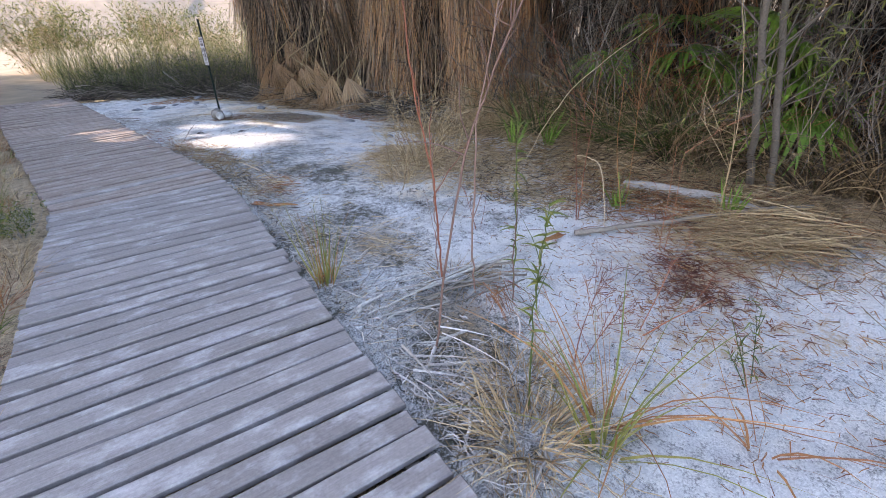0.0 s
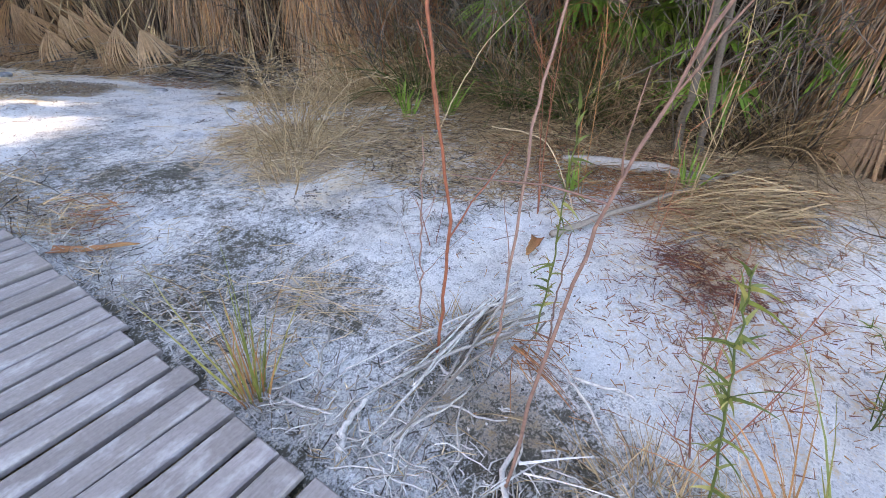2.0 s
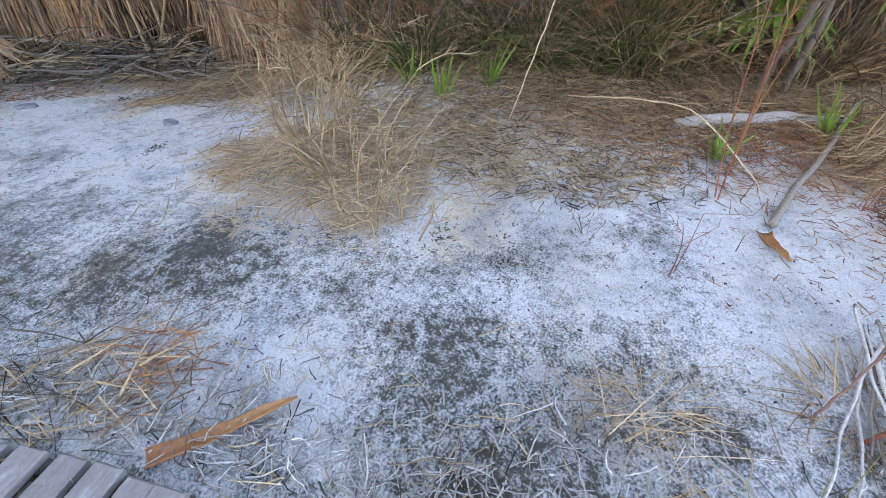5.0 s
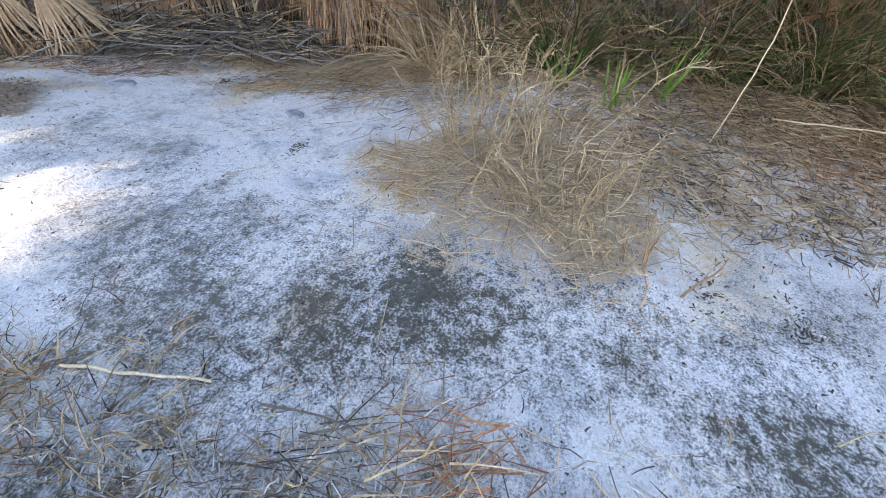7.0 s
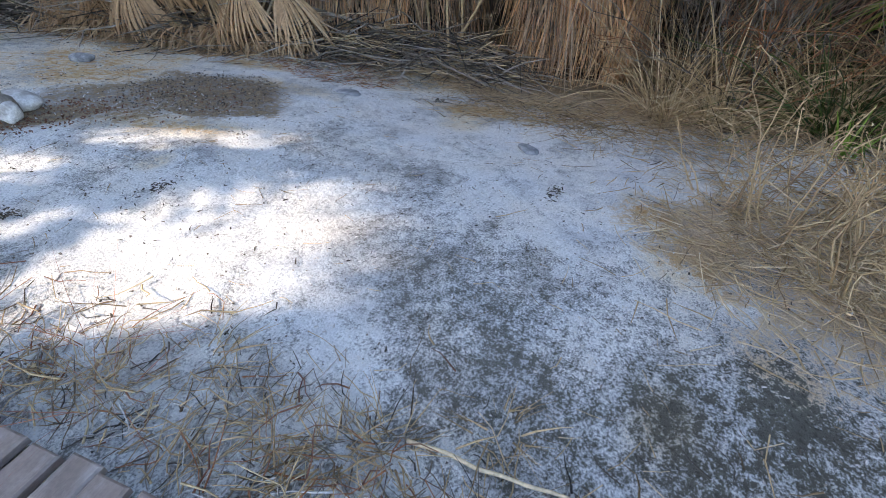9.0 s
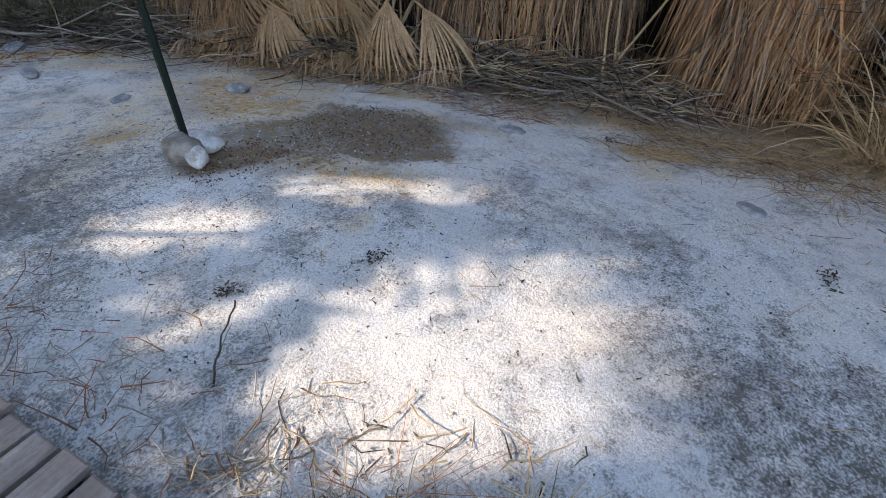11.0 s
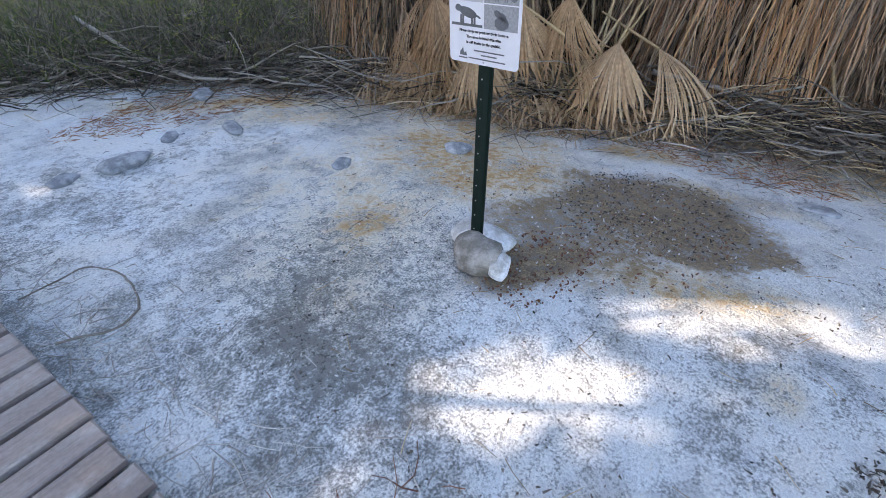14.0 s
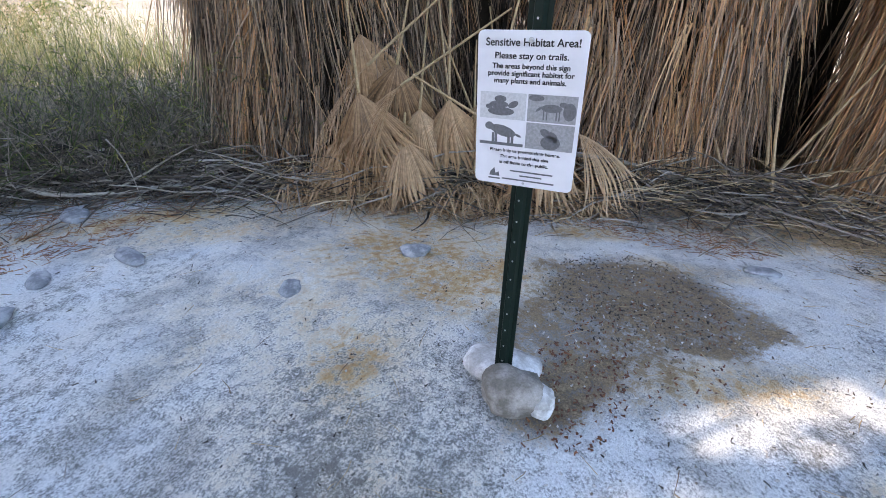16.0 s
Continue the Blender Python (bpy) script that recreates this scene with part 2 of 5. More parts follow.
def thing(name, label, category, at=(0, 0, 0), group="", kind="", me=None, turn=0.0):
    ob = new(name, me)
    ob.matrix_basis = pose(*at, 0, 0, turn)
    return tagged(ob, label, category, group, kind)


def bm_mesh(name, bm, material, smooth=False):
    me = bpy.data.meshes.new(name)
    bm.to_mesh(me)
    bm.free()
    me.materials.append(material)
    if smooth:
        me.shade_smooth()
    return me


def unit(v):
    return v / np.maximum(np.linalg.norm(v, axis=-1, keepdims=True), 1e-9)


def grow(base, way, length, k=6, droop=0.0, wiggle=0.0, floor=None):
    """Curved strands: n starts, directions and lengths give an array n, k, 3."""
    base, way, length = np.asarray(base, float), unit(np.asarray(way, float)), np.broadcast_to(np.asarray(length, float), (len(base),))
    droop = np.broadcast_to(np.asarray(droop, float), (len(base),))
    pts, p, d = [base], base.copy(), way.copy()
    step = (length / (k - 1))[:, None]
    for i in range(k - 1):
        d = d + rng.normal(0, 1, d.shape) * wiggle
        d[:, 2] -= droop / (k - 1)
        d = unit(d)
        p = p + d * step
        if floor is not None:
            p[:, 2] = np.maximum(p[:, 2], floor)
        pts.append(p.copy())
    return np.stack(pts, 1)


def ribbon_data(pts, w0, w1, tone=None, face=None):
    n, k, _ = pts.shape
    tan = unit(np.gradient(pts, axis=1))
    ref = rng.normal(0, 1, (n, 1, 3)) if face is None else np.broadcast_to(np.asarray(face, float), (n, 1, 3) if np.ndim(face) < 2 else (n, 1, 3))
    side = unit(np.cross(tan, ref + 0 * tan))
    s = np.linspace(0, 1, k)[None, :, None]
    w0, w1 = (np.broadcast_to(np.asarray(v, float), (n,))[:, None, None] for v in (w0, w1))
    w = (w0 * (1 - s) + w1 * s) / 2
    v = np.stack([pts - side * w, pts + side * w], 2).reshape(-1, 3)
    i = (np.arange(n)[:, None] * k + np.arange(k - 1)[None]) * 2
    f = np.stack([i, i + 1, i + 3, i + 2], -1).reshape(-1, 4)
    tn = np.repeat(np.broadcast_to(0.5 if tone is None else tone, (n,)), k * 2)
    return v, f, tn


def tube_data(pts, r0, r1, tone=None, sides=3, closed=False):
    n, k, _ = pts.shape
    tan = unit(np.gradient(pts, axis=1))
    ref = rng.normal(0, 1, (n, 1, 3))
    a = unit(np.cross(tan, ref + 0 * tan))
    b = np.cross(tan, a)
    s = np.linspace(0, 1, k)[None, :, None]
    r0, r1 = (np.broadcast_to(np.asarray(v, float), (n,))[:, None, None] for v in (r0, r1))
    r = r0 * (1 - s) + r1 * s
    if closed:
        r = np.broadcast_to(r, (n, k, 1)).copy()
        r[:, 0], r[:, -1] = 0.0004, 0.0004
    ring = [pts + (a * math.cos(2 * math.pi * j / sides) + b * math.sin(2 * math.pi * j / sides)) * r for j in range(sides)]
    v = np.stack(ring, 2).reshape(-1, 3)
    i = (np.arange(n)[:, None] * k + np.arange(k - 1)[None]) * sides
    f = np.concatenate([np.stack([i + j, i + (j + 1) % sides, i + sides + (j + 1) % sides, i + sides + j], -1).reshape(-1, 4) for j in range(sides)])
    tn = np.repeat(np.broadcast_to(0.5 if tone is None else tone, (n,)), k * sides)
    return v, f, tn


def join(*data):
    vs, fs, ts, o = [], [], [], 0
    for v, f, tn in data:
        vs.append(v), fs.append(f + o), ts.append(tn)
        o += len(v)
    return np.concatenate(vs), np.concatenate(fs), np.concatenate(ts)


def strand_mesh(name, data, material):
    v, f, tn = data
    return mesh_of(name, v, f, material, True, tn)


def smooth01(a, b, x):
    s = np.clip((x - a) / (b - a), 0, 1)
    return s * s * (3 - 2 * s)


def value_noise(x, y, seed=0):
    """Smooth noise from -1 to 1 on arrays."""
    xi, yi = np.floor(x).astype(np.int64), np.floor(y).astype(np.int64)
    fx, fy = x - xi, y - yi
    fx, fy = fx * fx * (3 - 2 * fx), fy * fy * (3 - 2 * fy)

    def rnd(a, b):
        q = (a * 374761393 + b * 668265263 + seed * 974711) & 0x7FFFFFFF
        q = ((q ^ (q >> 13)) * 1274126177) & 0x7FFFFFFF
        return ((q ^ (q >> 16)) & 0xFFFF) / 32767.5 - 1
    return (rnd(xi, yi) * (1 - fx) + rnd(xi + 1, yi) * fx) * (1 - fy) + (rnd(xi, yi + 1) * (1 - fx) + rnd(xi + 1, yi + 1) * fx) * fy


def fbm(x, y, octaves=4, seed=0):
    return sum(value_noise(x * 2 ** i, y * 2 ** i, seed + i) * 0.5 ** i for i in range(octaves)) / 1.6


def ground_z(x, y):
    """The lie of the land: a faint fall away from the boardwalk further on, small lumps, a bank under the thicket."""
    x, y = np.asarray(x, float), np.asarray(y, float)
    z = -0.105 * np.clip(x - 1.7, 0, 2.6) * smooth01(4.0, 8.0, y) - 0.05 * smooth01(9.7, 11.5, y)
    z = z + 0.014 * fbm(x * 0.9, y * 0.9, 3, 3) + 0.012 * fbm(x * 4, y * 4, 3, 9) + 0.006 * fbm(x * 17, y * 17, 2, 15)
    z = z + 0.10 * smooth01(2.9, 4.2, x) * (1 - smooth01(4.0, 6.0, y))
    return z - 0.05 * smooth01(0.75, 0.35, x - np.minimum(0, (5.2 - y) * 0.198))


def gz(x, y):
    return float(ground_z(x, y))


# ---- ground ----
def blob(x, y, cx, cy, rx, ry, turn=0.0, soft=0.35, rough=0.3, seed=1):
    c, s = math.cos(radians(turn)), math.sin(radians(turn))
    u, v = (x - cx) * c + (y - cy) * s, -(x - cx) * s + (y - cy) * c
    d = np.hypot(u / rx, v / ry) + rough * fbm(x * 2.6, y * 2.6, 4, seed)
    return 1 - smooth01(1 - soft, 1 + soft, d)


def edge_x(y):
    """The boardwalk's right-hand edge."""
    return 0.64 + np.minimum(0, (5.25 - np.asarray(y, float)) * 0.198)


def build_ground():
    nx, ny = 400, 640
    xs, ys = np.linspace(-2.6, 7.8, nx), np.linspace(-2.2, 14.6, ny)
    gx, gy = np.meshgrid(xs, ys)
    z = ground_z(gx, gy)
    x, y = gx.ravel(), gy.ravel()
    off = x - edge_x(y)

    def spots(rows, soft=0.6, rough=0.6, seed=60):
        """The sum of ragged ovals: amount, place, half axes, turn."""
        return sum(k * blob(x, y, cx, cy, rx, ry, turn, soft, rough, seed + 3 * i) for i, (k, cx, cy, rx, ry, turn) in enumerate(rows))
    # how thick the white crust lies
    salt = 0.7 + 0.32 * fbm(x * 0.9, y * 0.9, 4, 21) + 0.12 * fbm(x * 3.1, y * 3.1, 3, 71)
    salt -= 0.16 * (1 - smooth01(0.1, 0.9, off + 0.25 * fbm(x * 2, y * 2, 3, 5)))
    salt -= spots([(0.2, 1.3, 3.2, 0.42, 0.75, 8), (0.3, 1.2, 1.72, 0.32, 0.6, -15), (0.18, 1.05, 3.5, 0.4, 0.3, 0), (0.18, 1.45, 2.85, 0.3, 0.3, 0),
                   (0.24, 1.6, 4.45, 0.5, 0.75, 25), (0.22, 1.45, 5.5, 0.5, 0.75, 10), (0.18, 1.35, 6.15, 0.55, 0.4, 0), (0.2, 1.6, 5.7, 0.7, 0.9, 10), (0.15, 2.0, 6.6, 0.5, 0.4, 30), (0.15, 1.0, 10.2, 0.6, 0.6, 0), (0.15, 2.6, 8.0, 0.5, 0.35, 20), (0.2, 1.75, 4.95, 0.4, 0.28, 40),
                   (0.3, 2.05, 3.5, 0.3, 0.16, -55), (0.26, 2.45, 2.82, 0.3, 0.13, -35), (0.22, 2.0, 2.6, 0.22, 0.14, 0), (0.16, 2.46, 7.05, 0.35, 0.22, 0),
                   (0.2, 0.36, 9.4, 0.3, 0.45, 10), (0.2, 0.55, 9.75, 0.4, 0.4, 0), (0.16, 1.4, 8.35, 0.35, 0.3, 0), (0.17, 0.35, 11.3, 0.5, 0.35, 30), (0.15, 0.2, 12.1, 0.55, 0.4, 0)])
    salt += spots([(0.14, 2.6, 6.6, 0.9, 1.6, 0), (0.16, 2.3, 2.3, 0.6, 0.5, 0), (0.2, 2.25, 3.95, 0.3, 0.5, -40), (0.16, 2.15, 5.0, 0.22, 0.7, 30), (0.12, 1.1, 11.2, 0.5, 0.6, 0),
                   (0.14, 3.6, 8.8, 0.6, 0.9, 20), (0.12, 0.9, 2.5, 0.2, 0.3, 0), (0.12, 2.2, 1.6, 0.5, 0.4, 0)], seed=130)
    edge = x - 4.6 + 0.25 * fbm(x, y, 3, 12) + 1.8 * smooth01(8.5, 13, y) + 0.5 * (1 - smooth01(3.0, 4.6, y))
    salt -= 0.7 * smooth01(-0.3, 0.4, edge)
    salt -= 0.8 * smooth01(0.2, -0.3, off)
    salt = np.clip(salt, -0.4, 1)
    damp = np.maximum(blob(x, y, 2.55, 9.3, 0.72, 0.55, -38, 0.3, 0.35, 14), 0.85 * blob(x, y, 2.05, 9.45, 0.62, 0.42, -20, 0.4, 0.45, 34))
    damp = np.maximum(damp, np.maximum(blob(x, y, 1.5, 9.45, 0.44, 0.18, -22, 0.4, 0.4, 15), 0.95 * blob(x, y, 2.35, 8.95, 0.5, 0.28, -48, 0.4, 0.4, 35)))
    damp = np.maximum(damp, 0.6 * blob(x, y, 1.22, 1.75, 0.2, 0.42, -8, 0.5, 0.5, 16))
    damp = np.maximum(damp, 0.42 * blob(x, y, 1.28, 3.05, 0.28, 0.3, 0, 0.6, 0.5, 36))
    # not damp: ground under the thicket darkened here, shade put into colour
    damp = np.maximum(damp, 0.9 * smooth01(4.75, 5.3, x + 0.3 * fbm(x, y, 3, 39)))
    veg = smooth01(-0.45, 0.2, edge)
    straw = np.clip(veg * 0.85 + spots([(0.8, 3.0, 4.85, 0.75, 0.85, 30), (0.6, 2.4, 4.35, 0.42, 0.35, 40), (0.62, 3.3, 3.5, 0.6, 0.7, 0), (0.6, 3.4, 1.5, 0.75, 0.55, -40), (0.45, 2.35, 0.95, 0.8, 0.6, 0), (0.5, 2.75, 5.6, 0.35, 0.25, 30)], seed=180)
                    + 0.8 * smooth01(0.15, -0.25, off), 0, 1)
    rust = np.clip(spots([(0.48, 1.9, 11.0, 1.1, 0.75, 20), (0.55, 2.5, 10.7, 0.7, 0.6, 0), (0.25, 0.9, 9.9, 0.5, 0.3, 0), (0.45, 2.2, 10.1, 0.9, 0.3, -10), (0.85, 1.5, 12.95, 0.9, 0.2, -35), (0.6, 1.75, 12.3, 0.6, 0.25, -35), (0.9, 3.48, 9.85, 0.32, 0.12, -60), (0.55, 2.9, 11.4, 0.8, 0.2, -58),
                          (0.7, 4.0, 7.5, 0.16, 0.42, 10), (0.5, 3.9, 7.45, 0.4, 0.2, 0), (0.75, 2.9, 5.75, 0.25, 0.13, 40), (0.55, 2.55, 5.5, 0.25, 0.18, 0), (0.85, 1.92, 8.8, 0.5, 0.2, -52), (0.5, 1.52, 8.38, 0.1, 0.07, 0),
                          (0.5, 1.46, 5.44, 0.13, 0.1, 0), (0.6, 3.2, 9.0, 0.12, 0.4, 10), (0.6, 2.35, 3.75, 0.25, 0.2, 0), (0.22, 0.9, 10.4, 0.5, 0.35, 20), (0.6, 4.4, 8.5, 0.3, 0.7, 20)], seed=240), 0, 1)
    verts = np.stack([x, y, z.ravel()], 1)
    i = (np.arange(ny - 1)[:, None] * nx + np.arange(nx - 1)[None]).ravel()
    me = mesh_of("ground", verts, np.stack([i, i + 1, i + nx + 1, i + nx], 1), GROUND, True)
    a = me.attributes.new("zones", "FLOAT_COLOR", "POINT")
    a.data.foreach_set("color", np.stack([salt, damp, straw, rust], 1).astype(np.float32).ravel())
    ob = thing("ground", "white salt-crusted ground with grey damp patches and ochre stains", "ground", kind="structure", me=me)
    # the sheet goes on to the horizon
    bm = bmesh.new()
    rings = [(-2.6, 7.8, -2.2, 14.6), (-30, 40, -30, 45), (-900, 900, -900, 900)]
    loops = []
    for k, (x0, x1, y0, y1) in enumerate(rings):
        zz = -0.03 if k == 0 else -0.1
        loops.append([bm.verts.new((px, py, zz)) for px, py in ((x0, y0), (x1, y0), (x1, y1), (x0, y1))])
    for a0, b0 in zip(loops, loops[1:]):
        for j in range(4):
            bm.faces.new((b0[j], b0[(j + 1) % 4], a0[(j + 1) % 4], a0[j]))
    tagged(part("outer_ground", bm_mesh("outer_ground", bm, plain("dry_earth", (0.3, 0.24, 0.16), 0.95, 0, 1.2, 0.6)), ob))
    return ob


build_ground()


# ---- boardwalk ----
def axis(s):
    """The boardwalk's middle line: straight on, then a bend to the left; place and heading at s metres."""
    bend0, bend1, turn = 4.7, 5.9, radians(11.2)
    x, y, step, a = -0.13, -3.0, 0.02, 0.0
    d = -3.0
    while d < s:
        a = turn * min(1, max(0, (d - bend0) / (bend1 - bend0)))
        x, y, d = x - math.sin(a) * step, y + math.cos(a) * step, d + step
    return x, y, a


def build_boardwalk():
    walkway = thing("boardwalk", "weathered grey wooden boardwalk of cross planks with dark gaps", "boardwalk", kind="structure")
    pitch, width, half, s = 0.1365, 1.54, 0.77, -2.8375
    shapes = []
    for v in range(12):
        bm = bmesh.new()
        bmesh.ops.create_cube(bm, size=1)
        for p in bm.verts:
            p.co = Vector((p.co.x * (width + (v % 3 - 1) * 0.014), p.co.y * (0.109 + 0.003 * (v % 2)), p.co.z * 0.04))
        bmesh.ops.bevel(bm, geom=[e for e in bm.edges if abs(e.verts[0].co.x - e.verts[1].co.x) > 0.5 or (e.verts[0].co.z > 0 and e.verts[1].co.z > 0)], offset=0.007, segments=1, affect="EDGES")
        cuts = [e for e in bm.edges if abs(e.verts[0].co.x - e.verts[1].co.x) > 0.5]
        bmesh.ops.subdivide_edges(bm, edges=cuts, cuts=2)
        for p in bm.verts:
            p.co.z += 0.004 * math.sin(p.co.x * 3 + v * 2.1)
            p.co.y += 0.002 * math.sin(p.co.x * 5 + v)
        shapes.append(bm_mesh("plank", bm, BOARD if v < 6 else BROWNBOARD))
    i = 0
    while s < 15.0:
        x, y, a = axis(s)
        z = 0.035 + rng.normal(0, 0.0025)
        part("plank", shapes[int(rng.integers(6)) + (6 if s > 5.6 + rng.normal(0, 0.3) else 0)], walkway, at=pose(x + rng.normal(0, 0.007), y, z, 0, rng.normal(0, 0.25), math.degrees(a) + rng.normal(0, 0.35)))
        s += pitch
        i += 1
    for side in (-0.62, 0.0, 0.66):
        pts = []
        for s in np.arange(-2.9, 15, 0.6):
            x, y, a = axis(s)
            pts.append((x + math.cos(a) * side, y + math.sin(a) * side, -0.03))
        bm = bmesh.new()
        rows = [[bm.verts.new((px + dx, py, pz + dz)) for dx, dz in ((-0.03, -0.05), (0.03, -0.05), (0.03, 0.043), (-0.03, 0.043))] for px, py, pz in pts]
        for r0, r1 in zip(rows, rows[1:]):
            for j in range(4):
                bm.faces.new((r0[j], r0[(j + 1) % 4], r1[(j + 1) % 4], r1[j]))
        part("joist", bm_mesh("joist", bm, JOIST), walkway, "dark timber joist under the planks")


build_boardwalk()


# ---- sign ----
def rounded_plate(w, h, depth, r):
    bm = bmesh.new()
    ring = []
    for cx, cz, a0 in ((w / 2 - r, h / 2 - r, 0), (-w / 2 + r, h / 2 - r, 90), (-w / 2 + r, -h / 2 + r, 180), (w / 2 - r, -h / 2 + r, 270)):
        for j in range(5):
            a = radians(a0 + j * 22.5)
            ring.append((cx + r * math.cos(a), cz + r * math.sin(a)))
    f = bm.faces.new([bm.verts.new((px, 0, pz)) for px, pz in ring])
    ext = bmesh.ops.extrude_face_region(bm, geom=[f])
    for g in ext["geom"]:
        if isinstance(g, bmesh.types.BMVert):
            g.co.y += depth
    bmesh.ops.recalc_face_normals(bm, faces=bm.faces)
    return bm


def flat_shape(name, outline, material, y):
    """A thin printed shape on the plate: outline in x, z."""
    bm = bmesh.new()
    bm.faces.new([bm.verts.new((px, y, pz)) for px, pz in outline])
    ext = bmesh.ops.extrude_face_region(bm, geom=list(bm.faces))
    for g in ext["geom"]:
        if isinstance(g, bmesh.types.BMVert):
            g.co.y += 0.0006
    bmesh.ops.recalc_face_normals(bm, faces=bm.faces)
    return bm_mesh(name, bm, material)


def oval(cx, cz, rx, rz, n=12, turn=0.0):
    c, s = math.cos(turn), math.sin(turn)
    return [(cx + rx * math.cos(2 * math.pi * j / n) * c - rz * math.sin(2 * math.pi * j / n) * s, cz + rx * math.cos(2 * math.pi * j / n) * s + rz * math.sin(2 * math.pi * j / n) * c) for j in range(n)]


def box(cx, cz, w, h):
    return [(cx - w / 2, cz - h / 2), (cx + w / 2, cz - h / 2), (cx + w / 2, cz + h / 2), (cx - w / 2, cz + h / 2)]


def words(text, size, x, z, parent, y, width=None):
    cu = bpy.data.curves.new("lettering", "FONT")
    cu.body, cu.size, cu.align_x, cu.extrude = text, size, "CENTER", 0.0003
    cu.offset = 0.0005
    tmp = bpy.data.objects.new("lettering", cu)
    scene.collection.objects.link(tmp)
    bpy.context.view_layer.update()
    me = bpy.data.meshes.new_from_object(tmp.evaluated_get(bpy.context.evaluated_depsgraph_get()))
    bpy.data.objects.remove(tmp)
    me.materials.clear()
    me.materials.append(INK)
    w = max(v.co.x for v in me.vertices) - min(v.co.x for v in me.vertices)
    k = width / w if width else 1
    part("lettering", me, parent, at=Matrix.Translation((x, y, z)) @ pose(0, 0, 0, 90) @ Matrix.Diagonal((k, 1, 1, 1)))


def build_sign():
    bx, by = 1.345, 9.72
    sign = thing("trail_sign", "white habitat notice on a dark green steel channel post among stones", "sign", (bx, by, gz(bx, by) - 0.05), turn=-87)
    # channel post: a hat profile, open towards the back
    prof = [(-0.04, 0.0), (-0.022, 0.0), (-0.014, -0.022), (0.014, -0.022), (0.022, 0.0), (0.04, 0.0), (0.04, 0.004), (0.019, 0.004), (0.011, -0.018), (-0.011, -0.018), (-0.019, 0.004), (-0.04, 0.004)]
    bm = bmesh.new()
    lo, hi = ([bm.verts.new((px * 0.9, py, pz)) for px, py in prof] for pz in (0.0, 1.72))
    for j in range(len(prof)):
        bm.faces.new((lo[j], lo[(j + 1) % len(prof)], hi[(j + 1) % len(prof)], hi[j]))
    bm.faces.new(hi)
    bmesh.ops.recalc_face_normals(bm, faces=bm.faces)
    post = part("post", bm_mesh("post", bm, POSTGREEN), sign, "dark green steel channel post with punched holes")
    bm = bmesh.new()
    bmesh.ops.create_cone(bm, segments=10, radius1=0.0034, radius2=0.0034, depth=0.002, cap_ends=True)
    hole = bm_mesh("punched_hole", bm, BARE)
    for j in range(20):
        part("punched_hole", hole, post, at=pose(0, -0.0228, 0.14 + 0.078 * j, 90))
    pw, ph = 0.335, 0.5
    bm = rounded_plate(pw, ph, 0.003, 0.018)
    bmesh.ops.bevel(bm, geom=[e for e in bm.edges if e.is_manifold and e.calc_face_angle(0) > 1.2], offset=0.0006, segments=1, affect="EDGES")
    plate = part("plate", bm_mesh("plate", bm, PLATE), sign, "white printed plate with rounded corners", pose(-0.002, -0.034, 0.05 + 1.155, 1, -1.5, 0) @ Matrix.Diagonal((0.965, 1, 0.925, 1)))
    y = -0.0012
    for text, size, z, w in (("Sensitive Habitat Area!", 0.032, 0.205, 0.285), ("Please stay on trails.", 0.027, 0.168, 0.225), ("The areas beyond this sign", 0.022, 0.139, 0.24),
                             ("provide significant habitat for", 0.022, 0.117, 0.268), ("many plants and animals.", 0.022, 0.095, 0.225),
                             ("Please help us protect their homes.", 0.0145, -0.131, 0.235), ("The area behind this sign", 0.0145, -0.152, 0.165), ("is off limits to the public.", 0.0145, -0.173, 0.165)):
        words(text, size, 0.002, z, plate, y, w)
    # four photographs: plain animal shapes on grey prints
    for k, (cx, cz, back) in enumerate(((-0.079, 0.022, PALEINK), (0.079, 0.022, GREYINK), (-0.079, -0.068, PLATE), (0.079, -0.068, GREYINK))):
        photo = part("photograph", flat_shape("photograph", box(cx, cz, 0.152, 0.086), back, -0.0008), plate, "grey animal photograph")
        if k == 0:
            shapes = [oval(cx - 0.005, cz - 0.018, 0.045, 0.014), oval(cx - 0.012, cz + 0.004, 0.032, 0.012), oval(cx - 0.008, cz + 0.022, 0.02, 0.011), oval(cx + 0.035, cz + 0.006, 0.018, 0.01, turn=0.5), oval(cx - 0.045, cz - 0.004, 0.012, 0.008)]
        elif k == 1:
            shapes = [oval(cx, cz + 0.002, 0.033, 0.013), oval(cx + 0.034, cz + 0.016, 0.012, 0.008), oval(cx - 0.04, cz - 0.002, 0.013, 0.004, turn=0.7), oval(cx + 0.055, cz - 0.005, 0.02, 0.028), oval(cx - 0.05, cz + 0.032, 0.025, 0.01)]
            shapes += [box(cx + dx, cz - 0.02, 0.004, 0.03) for dx in (-0.024, -0.014, 0.016, 0.025)]
        elif k == 2:
            shapes = [oval(cx + 0.005, cz + 0.008, 0.045, 0.018, turn=-0.25), oval(cx - 0.042, cz + 0.022, 0.015, 0.013), oval(cx + 0.056, cz - 0.004, 0.012, 0.004, turn=-0.4), box(cx, cz - 0.037, 0.15, 0.01)]
            shapes += [box(cx + dx, cz - 0.018, 0.009, 0.036) for dx in (-0.028, -0.018, 0.026, 0.038)]
        else:
            shapes = [oval(cx + 0.005, cz - 0.018, 0.032, 0.024), oval(cx - 0.012, cz + 0.012, 0.02, 0.012, turn=-0.6), oval(cx + 0.012, cz + 0.002, 0.02, 0.012, turn=-0.8)]
